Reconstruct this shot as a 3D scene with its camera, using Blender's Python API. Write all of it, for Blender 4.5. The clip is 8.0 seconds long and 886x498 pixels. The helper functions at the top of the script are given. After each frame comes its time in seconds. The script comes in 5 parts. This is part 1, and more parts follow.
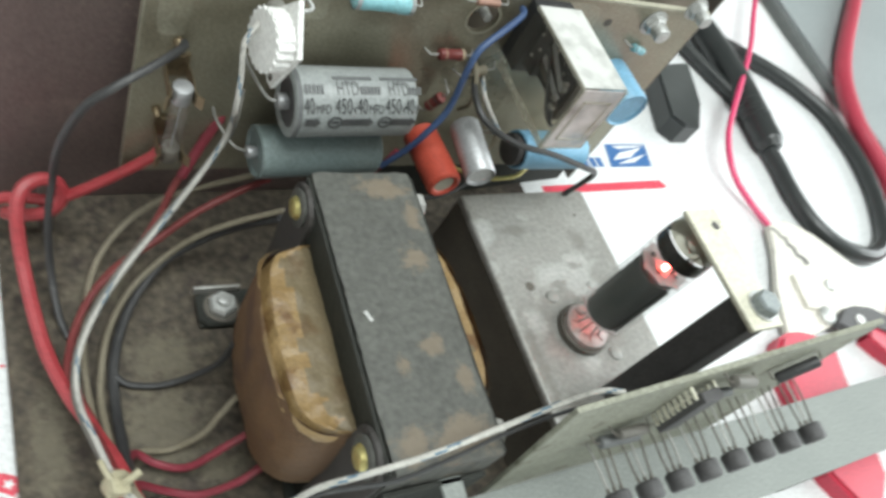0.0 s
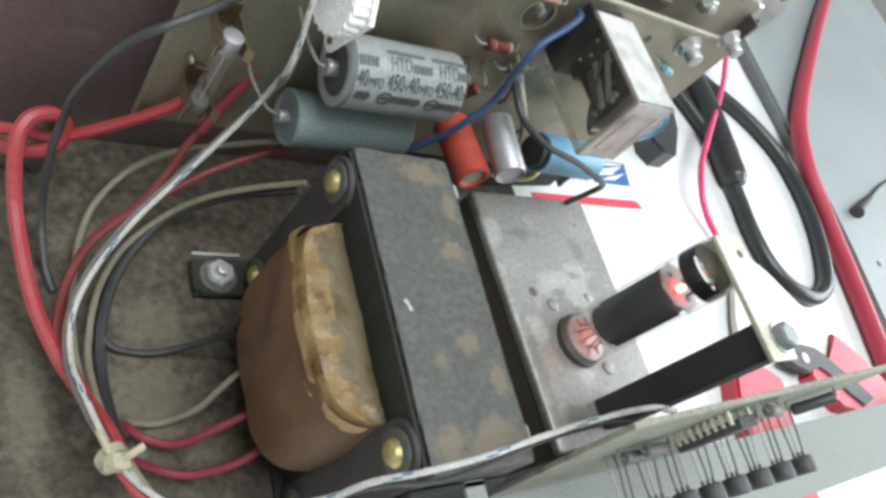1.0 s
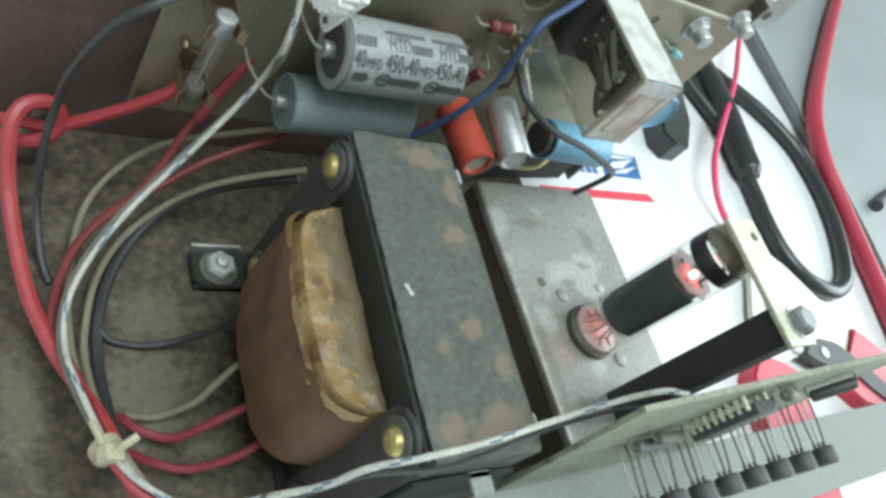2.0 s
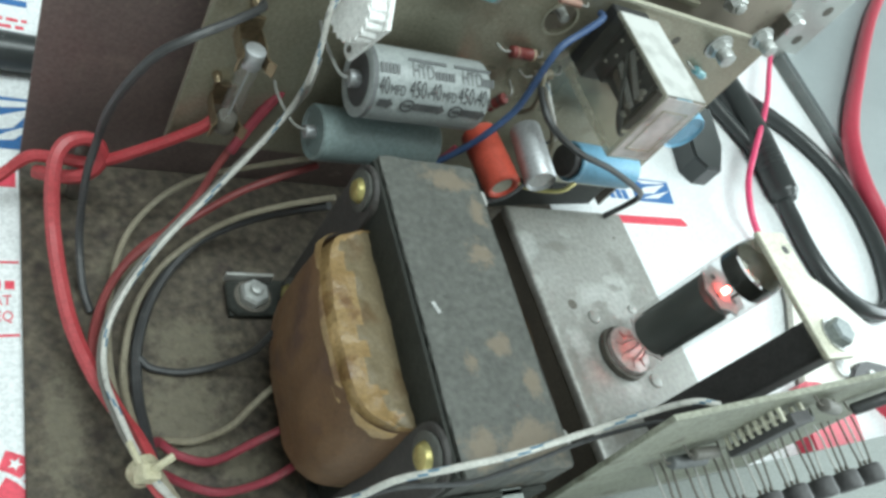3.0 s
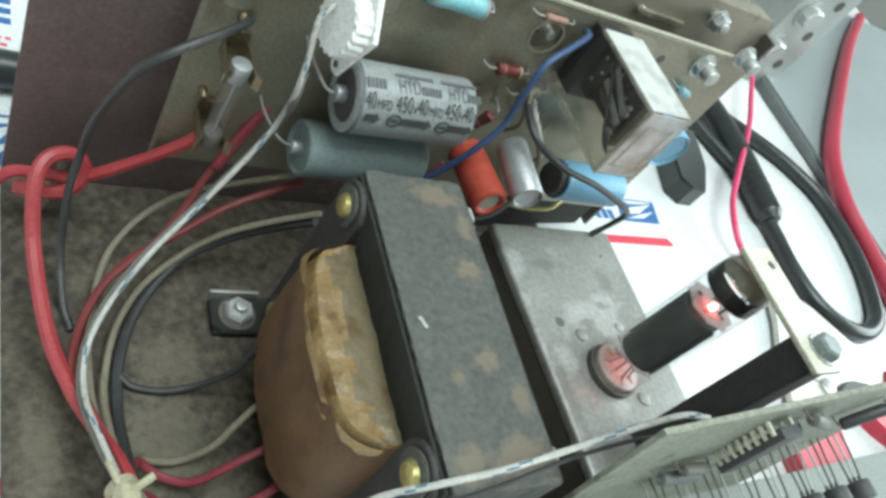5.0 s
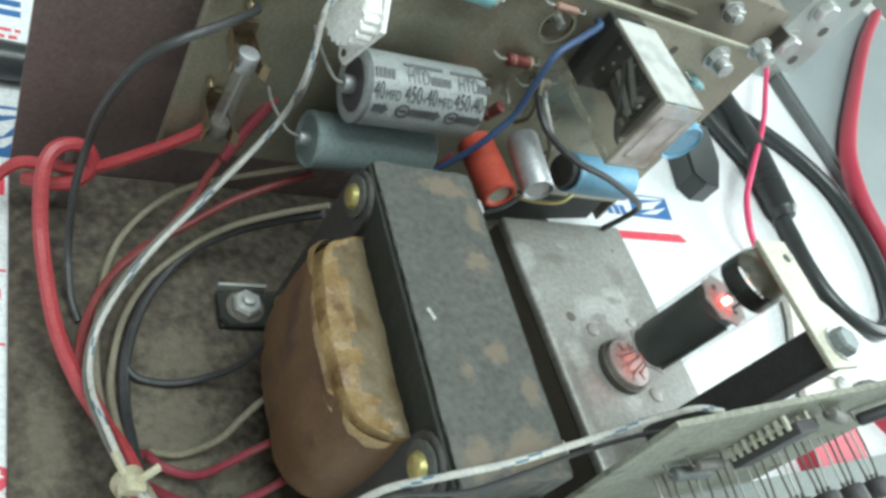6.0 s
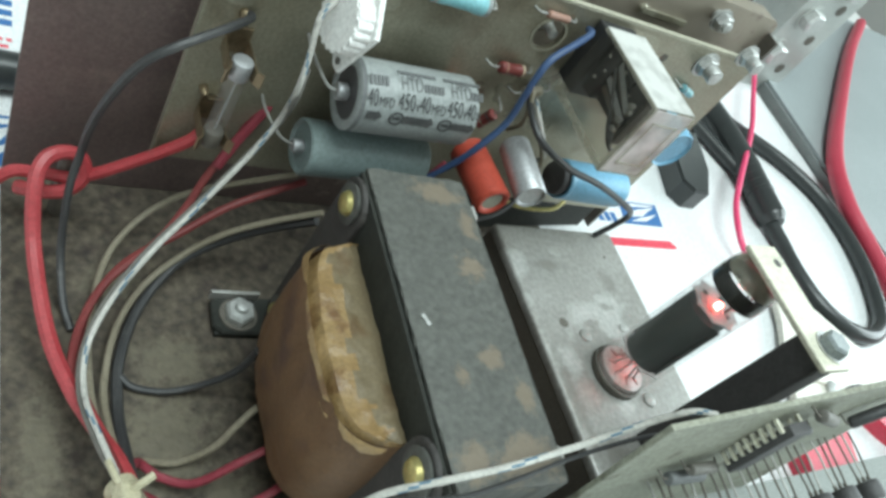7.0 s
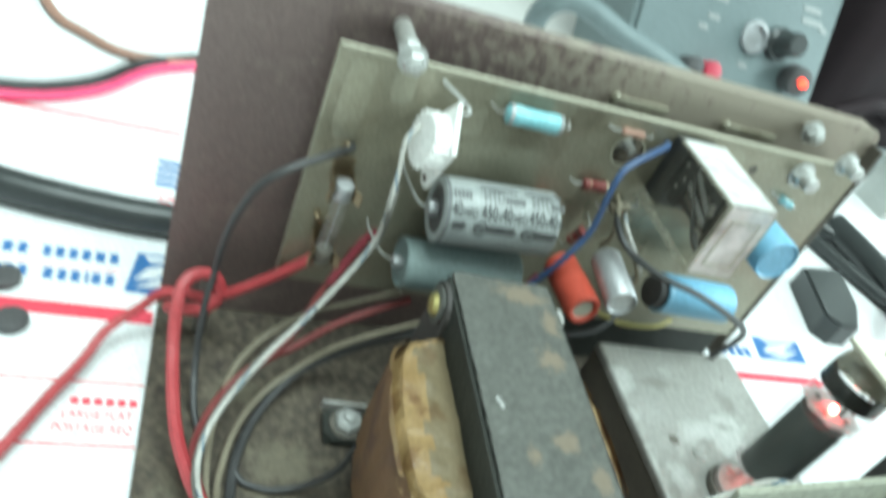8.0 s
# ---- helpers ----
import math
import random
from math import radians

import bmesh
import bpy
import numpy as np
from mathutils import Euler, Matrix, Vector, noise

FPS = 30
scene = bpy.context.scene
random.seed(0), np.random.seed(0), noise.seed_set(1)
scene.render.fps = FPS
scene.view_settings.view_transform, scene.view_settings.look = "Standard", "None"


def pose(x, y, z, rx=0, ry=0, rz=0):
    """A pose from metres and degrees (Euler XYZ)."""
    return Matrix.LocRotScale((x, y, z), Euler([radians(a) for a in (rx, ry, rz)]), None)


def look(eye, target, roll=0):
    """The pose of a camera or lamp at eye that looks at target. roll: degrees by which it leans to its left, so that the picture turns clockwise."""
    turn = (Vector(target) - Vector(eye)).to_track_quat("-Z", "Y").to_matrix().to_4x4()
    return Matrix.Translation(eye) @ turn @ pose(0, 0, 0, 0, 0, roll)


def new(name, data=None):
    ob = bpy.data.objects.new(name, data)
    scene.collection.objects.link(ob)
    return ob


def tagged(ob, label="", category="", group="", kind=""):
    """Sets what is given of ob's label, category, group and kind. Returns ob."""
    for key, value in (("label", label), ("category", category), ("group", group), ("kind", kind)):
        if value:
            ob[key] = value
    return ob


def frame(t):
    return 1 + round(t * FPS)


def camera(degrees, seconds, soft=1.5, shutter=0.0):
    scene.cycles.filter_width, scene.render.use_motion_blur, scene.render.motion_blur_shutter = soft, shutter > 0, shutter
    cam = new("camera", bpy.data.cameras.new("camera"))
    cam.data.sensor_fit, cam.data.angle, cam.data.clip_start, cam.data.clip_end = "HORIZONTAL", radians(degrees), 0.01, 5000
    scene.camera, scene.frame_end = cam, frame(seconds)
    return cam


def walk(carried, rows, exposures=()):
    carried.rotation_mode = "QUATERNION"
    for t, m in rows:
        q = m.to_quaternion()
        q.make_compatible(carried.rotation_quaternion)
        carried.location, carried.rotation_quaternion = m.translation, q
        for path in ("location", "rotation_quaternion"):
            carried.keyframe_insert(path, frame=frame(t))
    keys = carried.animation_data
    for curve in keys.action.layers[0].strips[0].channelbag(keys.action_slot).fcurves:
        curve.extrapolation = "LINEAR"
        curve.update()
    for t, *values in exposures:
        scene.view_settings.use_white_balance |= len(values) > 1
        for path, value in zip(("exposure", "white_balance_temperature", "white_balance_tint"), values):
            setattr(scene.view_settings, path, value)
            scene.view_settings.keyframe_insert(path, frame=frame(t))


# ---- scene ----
cam = camera(61.44, 8.0, soft=3.1, shutter=0.6)
ROWS = [
    (0, -0.0020, -0.1903, 0.2634, 35.91, -23.87, -21.22),
    (0.5, -0.0172, -0.1866, 0.2504, 35.80, -31.84, -20.41),
    (1, -0.0301, -0.1757, 0.2376, 34.76, -33.60, -19.35),
    (1.5, -0.0235, -0.1775, 0.2314, 34.82, -33.19, -19.69),
    (2.8, -0.0223, -0.1860, 0.2323, 37.59, -29.62, -18.64),
    (3, -0.0214, -0.1878, 0.2323, 38.17, -28.90, -18.68),
    (3.5, -0.0175, -0.1899, 0.2293, 39.08, -28.09, -18.80),
    (4, -0.0177, -0.1900, 0.2296, 39.73, -28.74, -19.71),
    (4.2, -0.0194, -0.1893, 0.2296, 39.99, -29.63, -19.97),
    (5.5, -0.0207, -0.1896, 0.2292, 40.68, -29.54, -19.31),
    (6, -0.0183, -0.1904, 0.2267, 40.13, -29.06, -18.78),
    (6.5, -0.0217, -0.1898, 0.2279, 39.90, -29.31, -18.98),
    (7, -0.0197, -0.1911, 0.2262, 41.21, -29.47, -19.58),
    (7.5, -0.0166, -0.1986, 0.2260, 43.73, -24.43, -15.13),
    (7.7, -0.0117, -0.2082, 0.2191, 45.72, -22.89, -13.63),
    (8, -0.0023, -0.2267, 0.2289, 51.83, -19.62, -10.82),
]
walk(cam, [(t, pose(*r)) for t, *r in ROWS], [(0.0, 0.1, 6900, 20), (0.5, -0.12, 6700, 20), (1.0, 0.08, 6700, 23), (1.5, 0.02, 6600, 18), (3.0, 0.06, 6500, 12), (7.0, 0.08, 6500, 12), (7.5, 0.17, 6500, 11), (8.0, 0.55, 6350, 4)])

# ---- light: unseen ceiling panel added as fill in a small workroom, daylight from an unseen window beyond the bench ----
world = bpy.data.worlds.new("world")
scene.world = world
world.use_nodes = True
world.node_tree.nodes["Background"].inputs["Color"].default_value = (0.72, 0.85, 1.0, 1)
world.node_tree.nodes["Background"].inputs["Strength"].default_value = 0.35
scene.view_settings.exposure = 0.0


def area_lamp(name, eye, target, sx, sy, power, colour):
    data = bpy.data.lights.new(name, "AREA")
    data.shape, data.size, data.size_y, data.energy, data.color = "RECTANGLE", sx, sy, power, colour
    ob = new(name, data)
    ob.matrix_world = look(eye, target)
    return ob


area_lamp("window_light", (2.9, -0.6, 1.2), (0.1, 0.0, 0.0), 2.4, 1.5, 78, (0.84, 1.0, 1.0))
area_lamp("ceiling_fill_light", (0.05, -0.40, 2.42), (0.05, -0.40, 0.0), 1.8, 1.2, 66, (0.85, 1.0, 0.985))


# ---- materials ----
def mat(name, colour, rough=0.5, metal=0.0, second=None, scale=60.0, amount=0.5, bump=0.0, bscale=None, spots=None, spot_scale=200.0,
        spot_cut=0.62, spot_soft=0.06, random_tint=0.0, stretch=None, coat=0.0, rough_var=0.1, grain=0.16, grain_scale=900.0):
    m = bpy.data.materials.new(name)
    m.use_nodes = True
    nt = m.node_tree
    n, l = nt.nodes, nt.links
    b = n["Principled BSDF"]
    b.inputs["Roughness"].default_value, b.inputs["Metallic"].default_value = rough, metal
    b.inputs["Coat Weight"].default_value = coat
    tc = n.new("ShaderNodeTexCoord")
    mp = n.new("ShaderNodeMapping")
    l.new(tc.outputs["Object"], mp.inputs["Vector"])
    if stretch:
        mp.inputs["Scale"].default_value = stretch
    noise_a = n.new("ShaderNodeTexNoise")
    noise_a.inputs["Scale"].default_value, noise_a.inputs["Detail"].default_value = scale, 7
    noise_a.inputs["Roughness"].default_value = 0.65
    l.new(mp.outputs["Vector"], noise_a.inputs["Vector"])
    ramp = n.new("ShaderNodeValToRGB")
    ramp.color_ramp.elements[0].position, ramp.color_ramp.elements[1].position = 0.5 - 0.3 * (1 - amount) - 0.06, 0.5 + 0.3 * (1 - amount) + 0.06
    ramp.color_ramp.elements[0].color = (*colour, 1)
    ramp.color_ramp.elements[1].color = (*(second or [min(1, c * 1.25 + 0.004) for c in colour]), 1)
    l.new(noise_a.outputs["Fac"], ramp.inputs["Fac"])
    out = ramp.outputs["Color"]
    if spots:
        noise_b = n.new("ShaderNodeTexNoise")
        noise_b.inputs["Scale"].default_value, noise_b.inputs["Detail"].default_value = spot_scale, 5
        l.new(tc.outputs["Object"], noise_b.inputs["Vector"])
        cut = n.new("ShaderNodeMapRange")
        cut.inputs["From Min"].default_value, cut.inputs["From Max"].default_value = spot_cut, spot_cut + spot_soft
        l.new(noise_b.outputs["Fac"], cut.inputs["Value"])
        mix = n.new("ShaderNodeMix")
        mix.data_type = "RGBA"
        l.new(cut.outputs["Result"], mix.inputs["Factor"])
        l.new(out, mix.inputs["A"])
        mix.inputs["B"].default_value = (*spots, 1)
        out = mix.outputs["Result"]
    noise_g = n.new("ShaderNodeTexNoise")
    noise_g.inputs["Scale"].default_value, noise_g.inputs["Detail"].default_value = grain_scale, 3
    l.new(tc.outputs["Object"], noise_g.inputs["Vector"])
    gr = n.new("ShaderNodeMapRange")
    gr.inputs["From Min"].default_value, gr.inputs["From Max"].default_value = 0.3, 0.7
    gr.inputs["To Min"].default_value, gr.inputs["To Max"].default_value = 1 - grain, 1 + grain
    l.new(noise_g.outputs["Fac"], gr.inputs["Value"])
    mul = n.new("ShaderNodeVectorMath")
    mul.operation = "SCALE"
    l.new(out, mul.inputs[0])
    l.new(gr.outputs["Result"], mul.inputs["Scale"])
    l.new(mul.outputs["Vector"], b.inputs["Base Color"])
    rr = n.new("ShaderNodeMapRange")
    rr.inputs["To Min"].default_value, rr.inputs["To Max"].default_value = max(0.02, rough - rough_var), min(1, rough + rough_var)
    l.new(noise_a.outputs["Fac"], rr.inputs["Value"])
    l.new(rr.outputs["Result"], b.inputs["Roughness"])
    if bump:
        noise_c = n.new("ShaderNodeTexNoise")
        noise_c.inputs["Scale"].default_value, noise_c.inputs["Detail"].default_value = bscale or scale * 4, 6
        l.new(tc.outputs["Object"], noise_c.inputs["Vector"])
        bp = n.new("ShaderNodeBump")
        bp.inputs["Strength"].default_value, bp.inputs["Distance"].default_value = bump, 0.001
        l.new(noise_c.outputs["Fac"], bp.inputs["Height"])
        l.new(bp.outputs["Normal"], b.inputs["Normal"])
    return m


def clear(name, tint=(1, 1, 1), milk=0.0, rough=0.03, milk_colour=(0.8, 0.8, 0.78), ior=1.45):
    """Thin clear glass or plastic: light passes, the gloss follows the angle, with some milky haze."""
    m = bpy.data.materials.new(name)
    m.use_nodes = True
    n, l = m.node_tree.nodes, m.node_tree.links
    n.remove(n["Principled BSDF"])
    tr, gl, df = n.new("ShaderNodeBsdfTransparent"), n.new("ShaderNodeBsdfGlossy"), n.new("ShaderNodeBsdfDiffuse")
    tr.inputs["Color"].default_value, gl.inputs["Roughness"].default_value = (*tint, 1), rough
    df.inputs["Color"].default_value = (*milk_colour, 1)
    tc, ns, mr = n.new("ShaderNodeTexCoord"), n.new("ShaderNodeTexNoise"), n.new("ShaderNodeMapRange")
    ns.inputs["Scale"].default_value, ns.inputs["Detail"].default_value = 90, 6
    l.new(tc.outputs["Object"], ns.inputs["Vector"])
    l.new(ns.outputs["Fac"], mr.inputs["Value"])
    mr.inputs["From Min"].default_value, mr.inputs["From Max"].default_value = 0.3, 0.7
    mr.inputs["To Min"].default_value, mr.inputs["To Max"].default_value = milk * 0.5, milk * 1.5
    a, c, fr = n.new("ShaderNodeMixShader"), n.new("ShaderNodeMixShader"), n.new("ShaderNodeMapRange")
    lw, pw = n.new("ShaderNodeLayerWeight"), n.new("ShaderNodeMath")
    lw.inputs["Blend"].default_value, pw.operation, pw.inputs[1].default_value = 0.5, "POWER", 4.0
    l.new(lw.outputs["Facing"], pw.inputs[0])
    l.new(pw.outputs[0], fr.inputs["Value"])
    fr.inputs["To Min"].default_value, fr.inputs["To Max"].default_value = ((ior - 1) / (ior + 1)) ** 2, 0.6
    l.new(mr.outputs["Result"], a.inputs["Fac"])
    l.new(tr.outputs[0], a.inputs[1])
    l.new(df.outputs[0], a.inputs[2])
    l.new(fr.outputs[0], c.inputs["Fac"])
    l.new(a.outputs[0], c.inputs[1])
    l.new(gl.outputs[0], c.inputs[2])
    l.new(c.outputs[0], n["Material Output"].inputs["Surface"])
    return m


def glow(name, colour, strength):
    m = bpy.data.materials.new(name)
    m.use_nodes = True
    b = m.node_tree.nodes["Principled BSDF"]
    b.inputs["Base Color"].default_value = (*colour, 1)
    b.inputs["Emission Color"].default_value, b.inputs["Emission Strength"].default_value = (*colour, 1), strength
    return m



def stained_or_lit(m, marks, colour, strength, upright=False):
    """Soft irregular stains on a top face, or painted light on an upright one: ellipses (x, y, rx, ry) with a ragged
    edge.
    """
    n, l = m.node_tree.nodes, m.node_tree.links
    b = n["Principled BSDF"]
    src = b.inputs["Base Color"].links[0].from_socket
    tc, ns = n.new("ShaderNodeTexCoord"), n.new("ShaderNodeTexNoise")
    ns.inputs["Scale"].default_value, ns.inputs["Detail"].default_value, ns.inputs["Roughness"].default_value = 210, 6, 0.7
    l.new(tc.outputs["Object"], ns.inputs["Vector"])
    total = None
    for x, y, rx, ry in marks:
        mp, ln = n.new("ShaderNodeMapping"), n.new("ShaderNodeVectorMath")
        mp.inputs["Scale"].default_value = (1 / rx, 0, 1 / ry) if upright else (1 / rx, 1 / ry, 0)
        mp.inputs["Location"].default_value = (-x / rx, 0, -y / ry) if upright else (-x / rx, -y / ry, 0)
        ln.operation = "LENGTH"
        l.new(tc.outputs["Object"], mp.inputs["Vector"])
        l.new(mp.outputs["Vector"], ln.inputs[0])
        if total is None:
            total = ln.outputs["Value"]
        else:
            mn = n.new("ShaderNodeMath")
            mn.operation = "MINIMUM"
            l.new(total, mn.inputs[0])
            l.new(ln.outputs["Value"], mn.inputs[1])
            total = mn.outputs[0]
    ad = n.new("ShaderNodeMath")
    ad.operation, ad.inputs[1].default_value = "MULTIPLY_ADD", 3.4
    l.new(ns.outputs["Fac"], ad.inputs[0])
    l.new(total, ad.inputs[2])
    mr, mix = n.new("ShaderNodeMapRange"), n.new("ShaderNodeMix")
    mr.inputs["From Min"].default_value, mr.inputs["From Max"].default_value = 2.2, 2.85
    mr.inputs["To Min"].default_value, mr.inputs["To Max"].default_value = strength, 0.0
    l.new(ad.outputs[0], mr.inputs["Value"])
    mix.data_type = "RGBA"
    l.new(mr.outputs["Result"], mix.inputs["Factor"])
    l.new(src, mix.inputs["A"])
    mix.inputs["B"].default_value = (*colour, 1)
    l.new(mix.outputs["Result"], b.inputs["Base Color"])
    return m


M = {
    "floor_metal": stained_or_lit(mat("dusty_brown_plate", (0.040, 0.030, 0.023), 0.7, 0.0, (0.110, 0.091, 0.063), 190, 0.40, 0.7, 350, (0.046, 0.034, 0.026), 85, 0.565, 0.10, grain=0.5, grain_scale=300),
        ((0.0450, -0.0990, 0.0150, 0.0170), (0.0480, -0.0740, 0.0150, 0.0100), (0.0330, -0.0420, 0.0100, 0.0070), (0.0100, -0.1000, 0.0060, 0.0200), (0.0150, -0.1380, 0.0100, 0.0120), (0.0600, -0.1180, 0.0080, 0.0080)), (0.170, 0.150, 0.105), 0.55),
    # the broad tan patch paints light onto the panel's upper right
    "wall_metal": stained_or_lit(mat("brown_plated_panel_lit", (0.155, 0.112, 0.107), 0.42, 0.40, (0.215, 0.163, 0.150), 14, 0.3, 0.12, 500, (0.265, 0.21, 0.185), 50, 0.58, 0.2, grain=0.15),
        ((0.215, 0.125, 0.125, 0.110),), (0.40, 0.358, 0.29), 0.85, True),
    "core": mat("gray_varnished_laminations", (0.073, 0.074, 0.066), 0.6, 0.0, (0.101, 0.103, 0.092), 55, 0.35, 0.5, 400, (0.072, 0.072, 0.067), 120, 0.64, 0.12, grain=0.22, grain_scale=500),
    "core_stained": stained_or_lit(mat("rust_marked_laminations", (0.073, 0.074, 0.066), 0.6, 0.0, (0.101, 0.103, 0.092), 55, 0.35, 0.5, 400, (0.072, 0.072, 0.067), 120, 0.64, 0.12, grain=0.22, grain_scale=500),
        ((0.1075, -0.0610, 0.0100, 0.0046), (0.1150, -0.0720, 0.0032, 0.0065), (0.1105, -0.0880, 0.0046, 0.0050), (0.1075, -0.1180, 0.0040, 0.0040), (0.0925, -0.1475, 0.0060, 0.0050), (0.1075, -0.1470, 0.0105, 0.0062), (0.1150, -0.1300, 0.0030, 0.0050), (0.0965, -0.1235, 0.0022, 0.0034)),
        (0.205, 0.160, 0.112), 0.72),
    "core_dark": mat("black_varnish", (0.026, 0.028, 0.025), 0.55, 0.0, (0.046, 0.048, 0.042), 90, 0.3, 0.3, 500, (0.062, 0.06, 0.05), 60, 0.64, 0.15),
    "strap": mat("dusty_dark_strap", (0.040, 0.037, 0.036), 0.65, 0.0, (0.075, 0.068, 0.062), 80, 0.35, 0.3, 500),
    "coil_paper": mat("brown_coil_paper", (0.100, 0.049, 0.021), 0.66, 0.0, (0.182, 0.098, 0.043), 26, 0.4, 0.9, 120, (0.066, 0.032, 0.021), 45, 0.55, 0.16, stretch=(1, 1, 0.45)),
    "coil_tape": mat("yellowed_tape", (0.215, 0.128, 0.050), 0.40, 0.0, (0.33, 0.225, 0.105), 90, 0.45, 1.0, 200, (0.15, 0.078, 0.032), 75, 0.545, 0.07),
    "coil_end": mat("coil_end_paper", (0.142, 0.108, 0.062), 0.5, 0.0, (0.205, 0.162, 0.098), 60, 0.35, 0.9, 200, (0.13, 0.085, 0.042), 60, 0.57, 0.1),
    "steel_top": stained_or_lit(mat("mottled_tinned_steel", (0.275, 0.270, 0.248), 0.42, 0.25, (0.35, 0.345, 0.325), 60, 0.4, 0.16, 400, (0.44, 0.44, 0.42), 45, 0.535, 0.08, grain=0.15, grain_scale=500),
        ((0.1765, -0.1150, 0.0030, 0.0240), (0.2020, -0.0840, 0.0050, 0.0022), (0.2080, -0.0930, 0.0036, 0.0028), (0.2150, -0.0760, 0.0050, 0.0020), (0.1900, -0.0560, 0.0080, 0.0030), (0.1850, -0.1360, 0.0070, 0.0060), (0.2230, -0.0640, 0.0040, 0.0060)), (0.185, 0.176, 0.155), 0.6),
    "steel": mat("tinned_steel", (0.275, 0.270, 0.248), 0.40, 0.25, (0.35, 0.345, 0.325), 60, 0.3, 0.12, 500, (0.44, 0.44, 0.42), 42, 0.545, 0.09, grain=0.1, grain_scale=600),
    "steel_dark": mat("oxidised_or_shaded_steel", (0.080, 0.071, 0.060), 0.6, 0.0, (0.145, 0.13, 0.107), 60, 0.3, 0.2, 500),
    "chrome": mat("dull_zinc", (0.45, 0.46, 0.45), 0.42, 0.55, (0.62, 0.63, 0.61), 260, 0.3, 0.2, 900),
    "brass": mat("dirty_brass", (0.50, 0.43, 0.16), 0.4, 0.8, (0.62, 0.55, 0.25), 300, 0.3, 0.2, 900),
    "copper": mat("tarnished_copper", (0.34, 0.20, 0.11), 0.4, 0.8, (0.46, 0.31, 0.19), 300, 0.3),
    "pcb": mat("aged_circuit_board", (0.245, 0.226, 0.165), 0.30, 0.42, (0.37, 0.348, 0.272), 15, 0.5, 0.1, 400, (0.165, 0.142, 0.10), 22, 0.55, 0.1),
    "track": mat("pale_board_window", (0.30, 0.283, 0.212), 0.30, 0.42, (0.40, 0.38, 0.30), 30, 0.4, 0.1, 400, (0.22, 0.205, 0.15), 40, 0.58, 0.1),
    "pcb_edge": mat("pale_board_edge", (0.36, 0.345, 0.27), 0.6, 0.0, (0.46, 0.44, 0.35), 120, 0.3),
    "front_pcb": mat("pale_dirty_board", (0.215, 0.22, 0.168), 0.55, 0.0, (0.33, 0.335, 0.27), 40, 0.4, 0.2, 300, (0.14, 0.13, 0.09), 70, 0.56, 0.1, stretch=(1, 1, 3), grain=0.25),
    "ivory": mat("ivory_fibre", (0.62, 0.60, 0.48), 0.5, 0.0, (0.74, 0.72, 0.60), 90, 0.3, 0.1, 500),
    "black_plastic": mat("black_plastic", (0.056, 0.054, 0.056), 0.55, 0.0, (0.078, 0.076, 0.077), 120, 0.3, 0.1, 700),
    "anode": mat("carbonised_anode", (0.062, 0.073, 0.069), 0.6, 0.0, (0.085, 0.097, 0.092), 200, 0.3, 0.2, 900),
    "getter": mat("getter_mirror", (0.025, 0.022, 0.018), 0.2, 0.9, (0.06, 0.055, 0.045), 120, 0.3),
    "mica": clear("mica", (0.88, 0.85, 0.84), 0.55, 0.2, (0.78, 0.74, 0.73)),
    "mica_pin": mat("pink_glass_seal", (0.55, 0.36, 0.34), 0.3, 0.0, (0.70, 0.52, 0.50), 200, 0.3),
    "glass": clear("tube_glass", (0.97, 0.97, 0.97), 0.06, 0.02),
    # clear base glass, coloured pink for the red heater glow inside it
    "pin_glass": mat("glow_pink_base_glass", (0.54, 0.45, 0.43), 0.22, 0.0, (0.74, 0.66, 0.64), 260, 0.3, 0.3, 500),
    "relay_cover": clear("clear_relay_cover", (0.90, 0.89, 0.85), 0.05, 0.10, (0.70, 0.68, 0.62), 1.35),
    "relay_end": clear("milky_relay_end", (0.92, 0.88, 0.87), 0.60, 0.15, (0.90, 0.83, 0.82), 1.35),
    "dome_tint": clear("smoky_dome", (0.66, 0.65, 0.54), 0.60, 0.1, (0.36, 0.35, 0.27)),
    "heater_dim": glow("dim_red_heater", (1.0, 0.10, 0.08), 18.0),
    "relay_rim": clear("clear_cover_rim", (0.9, 0.89, 0.84), 0.34, 0.2, (0.62, 0.60, 0.52), 1.35),
    "relay_frost": clear("frosted_relay_top", (0.9, 0.9, 0.88), 0.90, 0.35, (0.62, 0.625, 0.60), 1.35),
    "relay_black": mat("black_phenolic", (0.030, 0.030, 0.031), 0.4, 0.0, (0.052, 0.052, 0.052), 150, 0.3, 0.2, 700),
    "bronze": mat("tarnished_bronze", (0.15, 0.11, 0.065), 0.38, 0.75, (0.30, 0.235, 0.15), 320, 0.35, 0.2, 900),
    "heater": glow("orange_red_heater", (1.0, 0.10, 0.08), 38.0),
    "led": glow("red_indicator", (1.0, 0.045, 0.02), 4.0),
    "sleeve_white": mat("gray_white_sleeve", (0.25, 0.272, 0.268), 0.4, 0.0, (0.32, 0.342, 0.338), 60, 0.3, 0.1, 300, (0.19, 0.205, 0.20), 45, 0.62, 0.1),
    "sleeve_grey": mat("blue_gray_sleeve", (0.145, 0.195, 0.195), 0.42, 0.0, (0.20, 0.25, 0.245), 60, 0.3, 0.1, 300, (0.24, 0.26, 0.25), 80, 0.66, 0.1),
    "print_black": mat("black_print", (0.042, 0.046, 0.048), 0.6, 0.0, (0.09, 0.09, 0.09), 300, 0.3),
    "print_grey": mat("gray_print", (0.105, 0.112, 0.115), 0.6, 0.0, (0.15, 0.155, 0.155), 300, 0.3),
